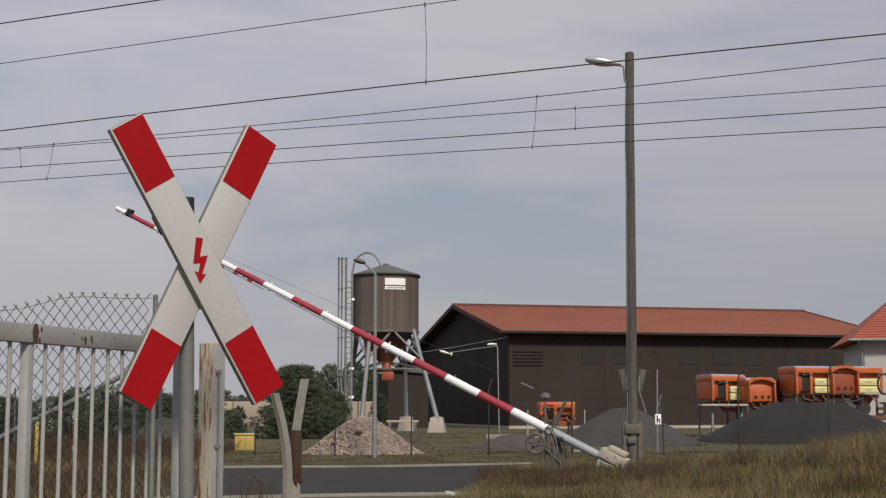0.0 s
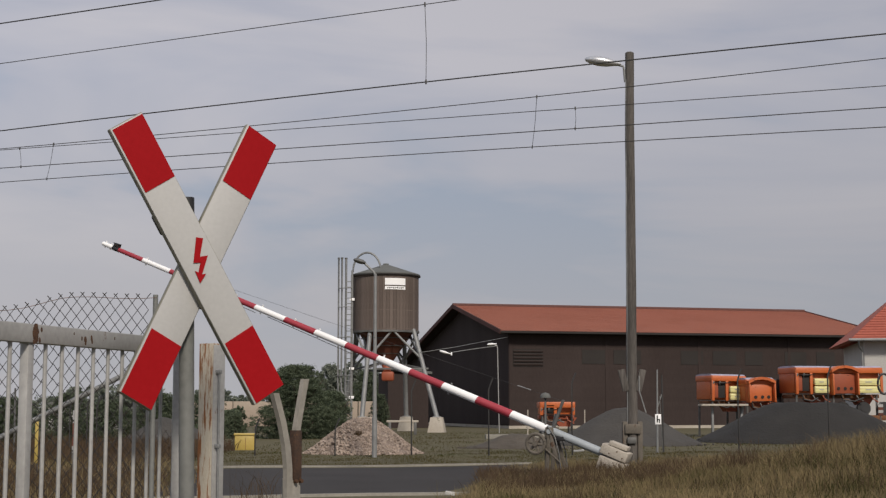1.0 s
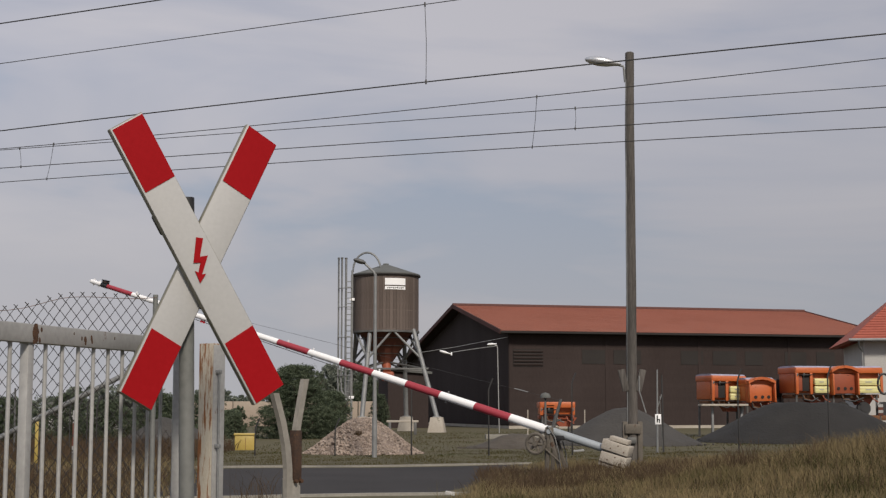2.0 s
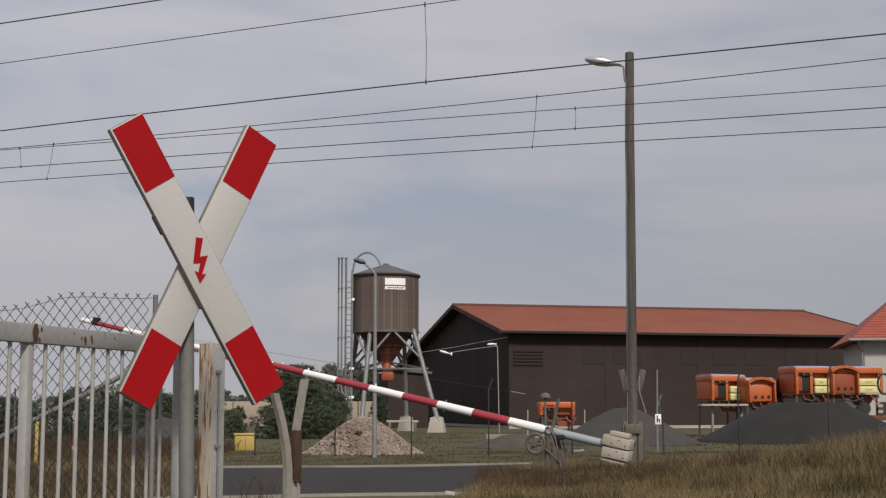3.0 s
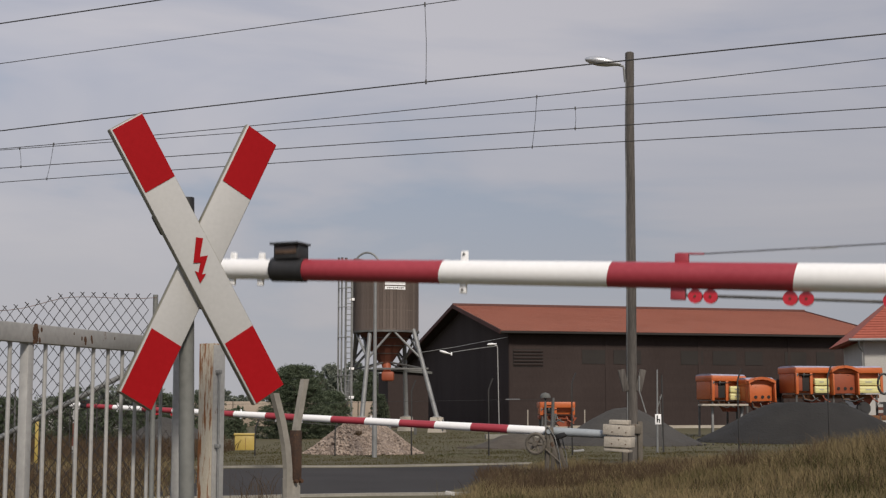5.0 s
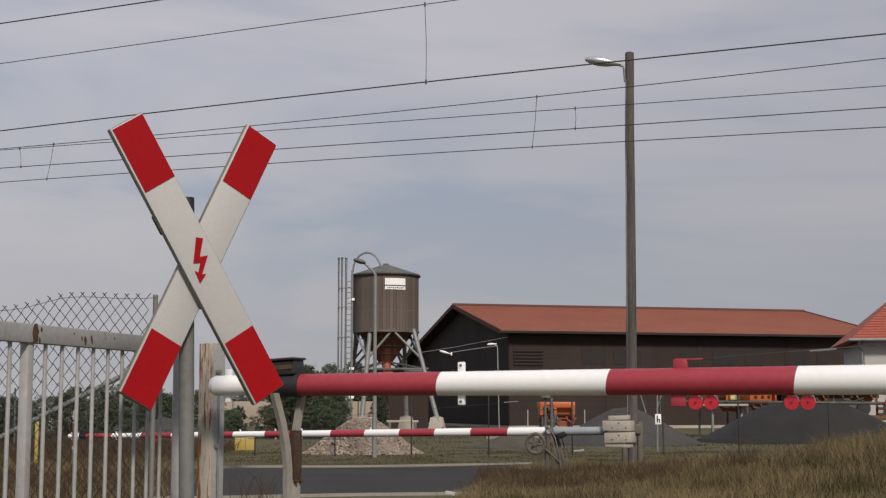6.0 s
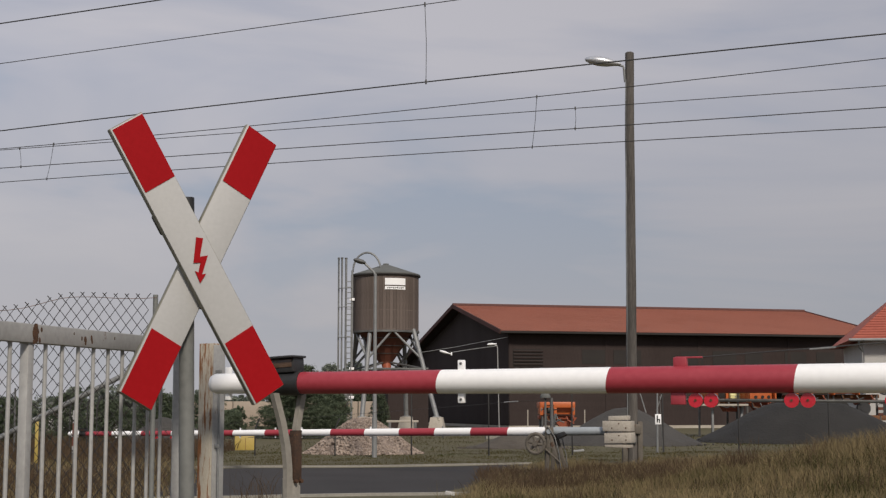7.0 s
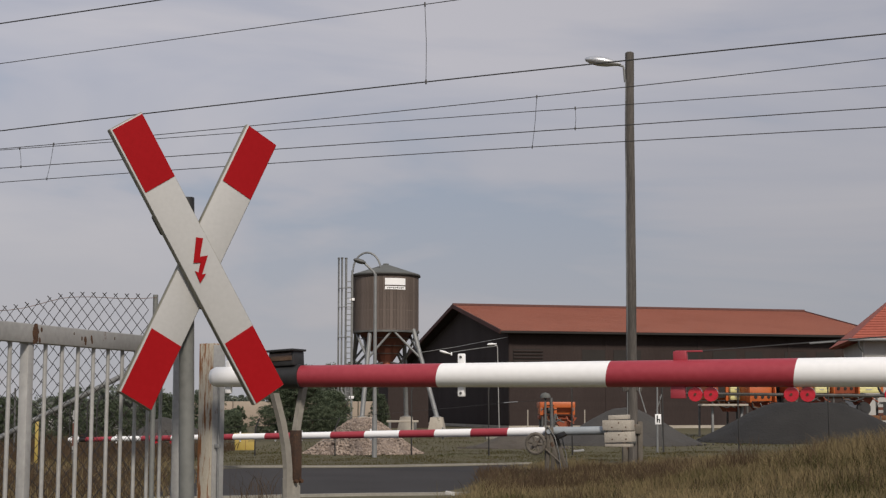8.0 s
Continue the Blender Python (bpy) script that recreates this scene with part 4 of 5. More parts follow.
# ---- salt spreaders ----
def build_spreader(m, w, h, legs, body="orange", tank=True, cover=True, hood=None):
    label = ("orange salt spreader with pale yellow brine tanks on a stand" if tank else "plain orange salt spreader hopper on a stand")
    th = thing("salt_spreader", label, "salt spreader", m, "salt spreaders")
    d = 1.7
    bm = BM()
    box(bm, (0, d / 2 + 0.12, h * 0.5), (w * 0.96, d - 0.2, h * 0.9), bevel=0.04)
    part("hopper", bm, body, th)
    bm = BM()
    box(bm, (0, 0.02, h - 0.12), (w, 0.12, 0.24), bevel=0.03)
    box(bm, (0, d, h - 0.12), (w, 0.12, 0.24), bevel=0.03)
    for s in (-1, 1):
        box(bm, (s * (w / 2 - 0.03), d / 2, h - 0.12), (0.1, d, 0.24), bevel=0.03)
    part("top_rim", bm, body, th)
    for x in (-w / 2 + 0.06, -w * 0.06, w / 2 - 0.06):
        bm = BM()
        box(bm, (x, 0.03, h * 0.42), (0.13, 0.12, h * 0.84), bevel=0.02)
        part("corner_post", bm, body, th)
    # solid near-black panel paints the shade inside the open hatch
    bm = BM()
    box(bm, (-w * 0.2, 0.09, h * 0.42), (w * 0.2, 0.08, h * 0.6), bevel=0.01)
    part("hatch", bm, "barn_dark", th, "near-black panel for the shaded inside of the hatch")
    bm = BM()
    box(bm, (-w * 0.37, 0.1, h * 0.4), (w * 0.15, 0.08, h * 0.55), bevel=0.01)
    part("side_panel", bm, "orange_dull", th)
    if hood is not None:
        # arched visor over an open, scooped end
        c, span = hood * w, w * (0.98 if not tank else 0.52)
        bm = BM()
        peak = [(-span / 2, -0.20), (-span / 2, -0.06), (-span * 0.28, 0.06), (0, 0.10), (span * 0.28, 0.05), (span / 2, -0.08), (span / 2, -0.22),
                (span * 0.42, -0.16), (span * 0.22, -0.05), (0, -0.01), (-span * 0.25, -0.04), (-span * 0.42, -0.14)]
        prism(bm, peak, 0.5, pose(c, -0.30, h))
        part("visor", bm, body, th, "arched orange visor", smooth=False)
        bm = BM()
        box(bm, (c, -0.02, h * 0.40), (span * 0.86, 0.10, h * 0.74), bevel=0.03)
        scoop = part("scoop_back", bm, "orange" if not tank else "orange_dull", th, "scooped orange end panel")
        for sx in (-1, 1):
            bm = BM()
            box(bm, (c + sx * span * 0.46, -0.16, h * 0.38), (0.07, 0.34, h * 0.80), bevel=0.015)
            part("cheek", bm, body, th)
        for sx in (-0.2, 0.05, 0.28):
            bm = BM()
            rod(bm, (c + sx * span, -0.10, h * 0.22), (c + sx * span, -0.06, h * 0.22), 0.07, seg=10)
            part("port", bm, "barn_dark", scoop)
    if tank:
        for k in (0, 1):
            bm = BM()
            box(bm, (w * 0.215, -0.02, h * (0.17 + 0.29 * k)), (w * 0.42, 0.22, h * 0.26), bevel=0.05)
            tk = part("brine_tank", bm, "tank", th, "pale yellow brine tank")
            for dz in (-0.05, 0.05):
                bm = BM()
                box(bm, (w * 0.215, -0.132, h * (0.17 + 0.29 * k) + dz), (w * 0.40, 0.02, 0.018), bevel=0.004)
                part("tank_rib", bm, "tank", tk)
            bm = BM()
            box(bm, (w * 0.195, -0.136, h * (0.17 + 0.29 * k)), (w * 0.13, 0.015, 0.04), bevel=0.004)
            part("tank_label", bm, "gate_grey", tk)
    elif cover:
        for x in (0.0, w * 0.28):
            bm = BM()
            rod(bm, (x, -0.06, h * 0.14), (x, 0.04, h * 0.14), 0.06, seg=10)
            part("light", bm, "bar_white", th, "small round lamp")
    if cover:
        bm = BM()
        n = 10
        outline = [(-d / 2, 0)] + [(-d / 2 * math.cos(a), 0.07 * math.sin(a) + 0.02) for a in np.linspace(0, math.pi, n)] + [(d / 2, 0)]
        prism(bm, outline, w * 0.98, pose(-w * 0.49, d / 2 + 0.05, h, 0, 0, -90))
        part("tarpaulin", bm, "tarp", th, "pale violet tarpaulin cover")
    for x in (-w * 0.46, -w * 0.46 + 0.3, w * 0.46):
        bm = BM()
        box(bm, (x, 0.0, h - 0.31), (0.05, 0.1, 0.14), rot=pose(0, 0, 0, 0, 12, 0), bevel=0.01)
        part("latch", bm, "galv_dark", th)
    bm = BM()
    box(bm, (-w * 0.2, -0.01, h * 0.72), (w * 0.22, 0.06, 0.06), bevel=0.01)
    part("hatch_handle", bm, "black", th)
    bm = BM()
    tube(bm, [(-w * 0.3, 0.06, -0.02), (-w * 0.32, -0.12, -0.22), (-w * 0.1, -0.14, -0.3), (w * 0.1, -0.05, -0.16)], 0.035, 6)
    part("drain_hose", bm, "black", th)
    bm = BM()
    prism(bm, [(-0.5, 0.0), (0.5, 0.0), (0.22, -0.36), (-0.22, -0.36)], 0.5, pose(w * 0.24, 0.5, -0.1))
    part("discharge_chute", bm, "orange_dull", th, "dull red discharge chute", smooth=False)
    bm = BM()
    box(bm, (0, d / 2, -0.09), (w * 1.02, 0.9, 0.16), bevel=0.02)
    part("chassis", bm, "orange_dull" if not tank else "rust", th, "dull red chassis beam")
    bm = BM()
    tube(bm, [(-w * 0.48, -0.03, h - 0.30), (-w * 0.2, -0.06, h - 0.33), (w * 0.05, -0.05, h - 0.29)], 0.014, 5)
    part("strap", bm, "barn_dark", th, "dark tie strap")
    for k in range(3):
        bm = BM()
        x = -w * 0.3 + k * w * 0.28
        tube(bm, [(x, 0.0, -0.05), (x + 0.05, -0.06, -0.2), (x + 0.3, -0.04, -0.24 - 0.05 * k)], 0.026, 6)
        part("pipe", bm, ("rust", "galv_dark", "orange_dull")[k], th)
    for x in (-w * 0.42, w * 0.42):
        for y in (0.25, d - 0.1):
            bm = BM()
            rod(bm, (x, y, -legs), (x, y, -0.05), 0.05, seg=8)
            part("stand_leg", bm, "galv_dark", th)
    return th


build_spreader(pose(12.55, 62.0, 1.55, 0, 1, 14), 1.62, 1.10, 1.60)
build_spreader(pose(13.76, 61.2, 1.50, 0, -1, 8), 1.25, 0.98, 1.55, tank=False, hood=0.0)
build_spreader(pose(15.88, 60.5, 1.83, 0, 0, 12), 1.62, 1.14, 1.88)
LAST = build_spreader(pose(17.88, 60.9, 1.83, 0, -0.6, 12), 2.42, 1.14, 1.88, hood=-0.28)
bm = BM()
box(bm, (0, 0.4, 0.52), (0.62, 0.7, 0.78), bevel=0.04)
for x in (-0.25, 0.25):
    box(bm, (x, 0.4, -0.72), (0.07, 0.6, 1.78), bevel=0.01)
solo("control_box", bm, "black", "black control box on a stand between the spreaders", "control box", pose(14.62, 62.0, 1.60, 0, 0, 8))
build_spreader(pose(4.66, 57.6, 0.95, 0, 0, 0), 1.42, 0.54, 0.97, tank=False, cover=False)

bm = BM()
box(bm, (0, 0, 1.37), (2.0, 0.9, 0.09), bevel=0.02)
table = solo("rack", bm, "concrete", "grey slab rack on thin steel legs", "rack", pose(12.0, 60.6, 0))
for x, lean in ((-0.45, 0), (0.75, 9)):
    bm = BM()
    box(bm, (x, 0, 0.66), (0.09, 0.09, 1.36), rot=pose(0, 0, 0, 0, lean, 0), bevel=0.01)
    part("leg", bm, "galv", table)

# striped warning board and hose at the end of the row
wb = thing("warning_board", "red and white striped warning board", "warning board", pose(17.95, 58.0, 0))
bm = BM()
rod(bm, (0, 0.03, 0), (0, 0.03, 1.5), 0.03, seg=8)
part("post", bm, "galv_dark", wb)
for k in range(4):
    bm = BM()
    box(bm, (0, 0, 0.98 + k * 0.12), (0.2, 0.02, 0.115))
    part("stripe", bm, ("silo_red", "gate_grey")[k % 2], wb, smooth=False)
# made-up black discs fill in for unclear dark shapes below the spreaders
for x in (15.6, 16.5, 17.3, 18.2, 19.1):
    bm = BM()
    bmesh.ops.create_cone(bm, segments=20, radius1=0.29, radius2=0.29, depth=0.2, cap_ends=True, matrix=pose(x, 61.2, 1.22, 90, 0, 0))
    bmesh.ops.create_cone(bm, segments=12, radius1=0.14, radius2=0.14, depth=0.23, cap_ends=True, matrix=pose(x, 61.2, 1.22, 90, 0, 0))
    solo("dark_filler_disc", bm, "black", "black disc added for the dark shapes under the spreaders", "tyre", group="stored tyres")
bm = BM()
box(bm, (0, 0, 0.82), (7.4, 1.2, 0.22), bevel=0.03)
for x in (-3.2, 0, 3.2):
    box(bm, (x, 0, 0.36), (0.2, 1.0, 0.74), bevel=0.02)
solo("storage_rack", bm, "rust", "low rusty steel storage rack under the spreaders", "rack", pose(17.0, 61.4, 0))
bm = BM()
tube(bm, [(18.5 + 0.26 * math.cos(a), 59.2, 2.25 + 0.42 * math.sin(a)) for a in np.linspace(0.4, 5.6, 20)], 0.05)
part("hose", bm, "black", LAST, "black rubber hose loop").matrix_parent_inverse = LAST.matrix_basis.inverted()


# ---- house at the yard's edge ----
def build_house():
    th = thing("house", "white plastered house with a red tiled roof", "house", pose(19.75, 66.0, 0, 0, 0, -10))
    bm = BM()
    box(bm, (5, 4.5, 2.2), (10, 9, 4.4))
    part("wall", bm, "render", th, "white plastered wall", smooth=False)
    rows = 24
    for s in (0, 1):
        bm = BM()
        prev = None
        for k in range(rows + 1):
            y0 = -0.6 + 5.1 * k / rows
            z0, x0 = 4.4 + 0.62 * (y0 + 0.6), -0.7 + 0.72 * (y0 + 0.6)
            yy = (y0, y0 - 0.025) if not s else (9 - y0, 9.025 - y0)
            low = [bm.verts.new((x, yy[0], z0)) for x in (x0, 10.6)]
            high = [bm.verts.new((x, yy[1], z0 + 0.012)) for x in (x0, 10.6)]
            if prev:
                bm.faces.new((prev[0], prev[1], low[1], low[0]))
            bm.faces.new((low[0], low[1], high[1], high[0]))
            prev = high
        part("roof", bm, "tiles_red", th, "red tiled roof slope", smooth=False)
    bm = BM()
    for a, b, c, d2 in ((0, 0, 0, 0),):
        v = [bm.verts.new(q) for q in ((-0.7, -0.6, 4.4), (2.97, 4.5, 7.56), (-0.7, 9.6, 4.4), (-0.5, 9.4, 4.33), (3.1, 4.5, 7.3), (-0.5, -0.4, 4.33))]
        bm.faces.new((v[0], v[1], v[2]))
        bm.faces.new((v[3], v[4], v[5]))
        bm.faces.new((v[0], v[2], v[3], v[5]))
    part("hip", bm, "tiles_red", th, "red tiled hip", smooth=False)
    bm = BM()
    tube(bm, [(-0.75, -0.68, 4.4), (10.6, -0.68, 4.38)], 0.07)
    part("gutter", bm, "galv", th)
    bm = BM()
    tube(bm, [(-0.3, -0.66, 4.36), (-0.28, -0.45, 4.1), (-0.1, -0.12, 3.85), (-0.1, -0.1, 0.1)], 0.05)
    part("downpipe", bm, "galv", th)


build_house()

for x in (3.42, 5.72):
    bm = BM()
    rod(bm, (0, 0, 0), (0.01, 0, 1.22), 0.03, 0.024, 8)
    solo("stake", bm, "concrete", "pale grey stake beside the small spreader", "stake", pose(x, 57.2, -0.05), "pale stakes")

# ---- yard odds and ends ----
box_at = thing("grit_box", "yellow grit storage box on the verge", "grit box", pose(-5.88, 42.0, 0.0, 0, 0, 8))
bm = BM()
box(bm, (0, 0, 0.22), (0.58, 0.45, 0.44), bevel=0.03)
part("bin", bm, "yellow", box_at)
bm = BM()
box(bm, (0, 0, 0.47), (0.64, 0.5, 0.07), bevel=0.025)
part("lid", bm, "yellow", box_at)
bm = BM()
box(bm, (0.03, -0.23, 0.2), (0.012, 0.01, 0.36))
part("seam", bm, "rust", box_at, smooth=False)

bm = BM()
for k in range(5):
    box(bm, (-15.5 + k * 2.8, 95, 0.84), (2.74, 0.3, 1.68), bevel=0.02)
solo("wall_yard", bm, "beige", "long low beige rendered yard wall", "wall", kind="structure")
for k, (x, y, w, h) in enumerate(((-5.1, 66, 0.5, 0.66), (-3.55, 66.4, 0.7, 0.85))):
    bm = BM()
    box(bm, (0, 0, h / 2), (w, 0.6, h), bevel=0.03)
    solo("concrete_block", bm, "concrete", "pale concrete block standing behind the rubble", "concrete block", pose(x, y, -0.02, 0, 0, 9 * k - 12), "concrete blocks")
bm = BM()
box(bm, (0, 0, 0.09), (2.4, 0.35, 0.2), bevel=0.02)
solo("low_wall", bm, "kerb", "low pale concrete wall beside the barn", "wall", pose(2.9, 57.0, 0, 0, 0, 5))
bm = BM()
box(bm, (0, 0, 0.62), (1.5, 0.3, 0.1), bevel=0.02)
bench = solo("bench", bm, "concrete", "grey concrete slab bench by the silo", "bench", pose(-1.9, 66.5, 0))
for x in (-0.6, 0.6):
    bm = BM()
    box(bm, (x, 0, 0.3), (0.12, 0.28, 0.6), bevel=0.01)
    part("leg", bm, "galv_dark", bench)
bm = BM()
box(bm, (0, 0, 0.03), (0.14, 0.08, 0.05), rot=pose(0, 0, 0, 4, 9, 0), bevel=0.012)
solo("stone_slab", bm, "render", "loose white slab lying on the verge", "slab", pose(0.10, 19.95, 0.03))
bm = BM()
box(bm, (0, 0, 0.04), (0.26, 0.12, 0.04), rot=pose(0, 0, 0, 3, -5, 0), bevel=0.012)
solo("stone_slab", bm, "render", "loose white slab lying in the grass", "slab", pose(3.35, 35.0, 0.16))


def build_fence_post(m, h, brace=False):
    th = thing("fence_post", "thin dark steel fence post with a bent top", "fence post", m, "yard fence posts")
    bm = BM()
    tube(bm, [(0, 0, 0), (0, 0, h - 0.3), (0.03, 0, h - 0.2), (0.11, 0, h)], 0.022, 6)
    part("tube", bm, "wire", th)
    return th


for x, y, h in ((-2.83, 37.2, 1.0), (-0.83, 37.3, 2.0), (1.21, 37.4, 2.05), (3.43, 37.6, 2.2), (7.85, 37.6, 2.3), (10.25, 37.6, 2.4), (-4.93, 37.2, 1.0),
                (-9.75, 37.0, 1.6), (-9.3, 37.0, 1.62), (-9.05, 37.0, 1.6), (-9.5, 36.8, 1.5)):
    build_fence_post(pose(x, y, -0.02, 0, 0, 0), h)

# railway marker boards
mk = thing("railway_marker", "small white railway marker board on a grey post", "railway sign", pose(6.08, 40.0, -0.02))
bm = BM()
rod(bm, (-0.03, 0.03, 0), (0.0, 0.03, 2.35), 0.032, 0.02, 8)
part("post", bm, "galv", mk)
bm = BM()
rod(bm, (0.15, 0.05, 0), (0.13, 0.05, 2.2), 0.022, seg=8)
part("back_post", bm, "wire", mk, "thin dark back post")
bm = BM()
rod(bm, (-0.03, 0.05, 1.2), (0.12, 0.05, 1.65), 0.016, seg=6)
part("strut", bm, "galv", mk)
bm = BM()
rod(bm, (0.13, 0.05, 0), (0.06, 0.03, 1.6), 0.012, seg=8)
part("stay", bm, "galv_dark", mk)
bm = BM()
box(bm, (0, 0, 0.95), (0.17, 0.02, 0.29), bevel=0.004)
bd = part("board", bm, "bar_white", mk, "white marker board")
for q in (((-0.025, -0.014, 0.96), (0.035, 0.006, 0.2)), ((0.035, -0.014, 0.9), (0.03, 0.006, 0.1)), ((0.005, -0.014, 0.945), (0.07, 0.006, 0.03))):
    bm = BM()
    box(bm, *q)
    part("bar", bm, "ink", bd, smooth=False)
ym = thing("marker_post", "bright yellow marker post in the weeds", "marker post", pose(-6.88, 24.0, -0.05))
bm = BM()
box(bm, (0, 0, 0.72), (0.055, 0.03, 0.7), bevel=0.006)
part("plate", bm, "yellow", ym, "yellow plate")
bm = BM()
rod(bm, (0.01, 0.03, 0), (0.01, 0.03, 1.05), 0.02, seg=8)
part("post", bm, "galv_dark", ym)
rm = thing("marker_pole", "thin red and white marker pole", "marker post", pose(-7.3, 28.0, -0.05))
for k, (a, b) in enumerate(((0, 0.42), (0.42, 0.55), (0.55, 1.0), (1.0, 1.25))):
    bm = BM()
    rod(bm, (0, 0, a), (0, 0, b), 0.028, seg=8)
    part("field", bm, ("galv_dark", "gate_grey", "silo_red", "gate_grey")[k], rm)
mast = thing("lattice_mast", "small dark lattice mast among the bushes", "mast", pose(-11.0, 36.0, 0))
for s in (-0.12, 0.12):
    bm = BM()
    rod(bm, (s, 0, 0), (s * 0.8, 0, 1.75), 0.025, seg=6)
    part("chord", bm, "galv_dark", mast)
for k in range(6):
    bm = BM()
    rod(bm, (-0.12 if k % 2 else 0.12, 0, 0.2 + k * 0.25), (0.12 if k % 2 else -0.12, 0, 0.45 + k * 0.25), 0.012, seg=5)
    part("lacing", bm, "galv_dark", mast)
cot = thing("cottage", "distant white cottage half hidden by bushes", "house", pose(-21.5, 82.0, -0.3))
bm = BM()
box(bm, (0, 0, 0.85), (1.9, 3, 1.7))
part("wall", bm, "render", cot, smooth=False)
bm = BM()
prism(bm, [(-1.15, 1.7), (1.15, 1.7), (0, 2.3)], 3.4, pose(0, -1.7, 0))
part("roof", bm, "felt", cot, smooth=False)
for x in (-19.0, -18.1):
    bm = BM()
    box(bm, (0, 0, 0.35), (0.7, 1.6, 0.42), bevel=0.1)
    box(bm, (0, 0.1, 0.68), (0.6, 1.0, 0.34), bevel=0.12)
    solo("parked_car", bm, "render", "distant white parked car beyond the road", "car", pose(x, 78, -0.1), "distant parked cars")
# ---- gate, posts, chain-link fence beside the crossing ----
def build_gate():
    a, b = Vector((-1.823, 3.47, 0)), Vector((-1.149, 5.90, 0))
    STILE = 1.451
    n = (b - a).normalized()
    ang = math.degrees(math.atan2(n.y, n.x))
    ln = (b - a).length
    th = thing("gate", "open grey steel bar gate with rust spots", "gate", pose(a.x, a.y, 0, 0, 0, ang))
    for z, h in ((1.506, 0.066), (0.48, 0.05)):
        bm = BM()
        box(bm, (ln / 2, 0, z), (ln, 0.04, h), bevel=0.004)
        part("rail", bm, "gate_grey", th)
    for x, w in ((STILE, 0.038),):
        bm = BM()
        box(bm, (x, 0.004, 0.985), (w, 0.034, 1.02), bevel=0.004)
        part("stile", bm, "gate_grey", th)
    x = STILE - 11 * 0.1117
    while x < ln - 0.06:
        if abs(x - STILE) > 0.06:
            bm = BM()
            rod(bm, (x, 0, 0.5), (x, 0, 1.475), 0.0075, seg=8)
            part("bar", bm, "gate_grey", th)
        x += 0.1117
    spots = [(1.462, 0.019, 0.006), (1.468, 0.012, -0.016), (1.49, 0.007, -0.022), (1.452, 0.006, -0.028), (1.458, 0.008, -0.024), (1.50, 0.006, 0.016), (1.72, 0.004, 0.012), (1.775, 0.005, -0.002),
             (1.80, 0.009, -0.006), (1.802, 0.006, -0.017), (1.845, 0.007, 0.002), (1.85, 0.005, -0.010), (2.02, 0.004, 0.010), (2.27, 0.004, 0.0)]
    for x, r, dz in spots:
        bm = BM()
        bmesh.ops.create_icosphere(bm, subdivisions=2, radius=r)
        for v in bm.verts:
            v.co *= 1 + 0.5 * noise.noise(v.co * 160 + Vector((x * 9, dz * 50, 0)))
        bm.transform(pose(x, -0.0205, 1.506 + dz) @ Matrix.Diagonal((1.0, 0.15, 1.5, 1)))
        part("rust_blister", bm, "rust_dark", th, "brown rust blister")
    post = thing("gate_post", "pale grey square steel gate post", "gate post", pose(-1.132, 6.06, 0.29, 0, 0, 12))
    bm = BM()
    box(bm, (0, 0, 0.62), (0.054, 0.054, 1.25), bevel=0.004)
    part("tube", bm, "gate_grey", post)
    bm = BM()
    box(bm, (0.036, -0.01, 1.13), (0.016, 0.03, 0.14), bevel=0.003)
    part("hinge", bm, "galv", post)
    bm = BM()
    rod(bm, (0.036, -0.01, 0.0), (0.036, -0.01, 1.05), 0.006, seg=6)
    part("drop_bolt", bm, "black", post, "dark drop bolt")
    rp = thing("rusty_post", "square post with flaking cream paint and rust", "gate post", pose(-1.108, 6.75, 0.27, 0, 0, -30))
    bm = BM()
    box(bm, (0, 0, 0.643), (0.086, 0.086, 1.286), bevel=0.005)
    part("tube", bm, "rusty", rp)
    bm = BM()
    box(bm, (0.046, 0.0, 0.64), (0.005, 0.084, 1.276), bevel=0.002)
    part("cover_strip", bm, "gate_grey", rp, "grey cover strip")
    bm = BM()
    tube(bm, [(0.066, -0.02, 0.0), (0.066, -0.02, 0.6), (0.064, -0.02, 1.16)], 0.005, 6)
    part("cable", bm, "galv", rp)
    for z in (0.80, 1.15):
        bm = BM()
        box(bm, (0.06, -0.02, z), (0.026, 0.02, 0.018), bevel=0.002)
        part("cable_clip", bm, "galv", rp)


def mesh_panel(bm, a, b, z0, top, w=0.069, h=0.092, r=0.0031):
    """Woven zigzag wires between two plan points, up to top(u)."""
    a, b = Vector(a), Vector(b)
    ln = (b - a).length
    n = int(ln / (w / 2))
    d = (b - a) / ln
    side = Vector((-d.y, d.x, 0))
    for i in range(n):
        u0 = i * w / 2
        zt = top(u0 / ln)
        rows = int((zt - z0) / (h / 2))
        pts = []
        for k in range(rows + 1):
            u = u0 + (w / 2 if (k + i) % 2 else 0.0)
            p = a + d * u + side * (0.002 if k % 2 else -0.002)
            pts.append((p.x, p.y, zt - k * h / 2))
        first = Vector(pts[0])
        pts.insert(0, (first.x + 0.012 * (1 if i % 2 else -1), first.y, first.z + 0.012))
        tube(bm, pts, r, 3)


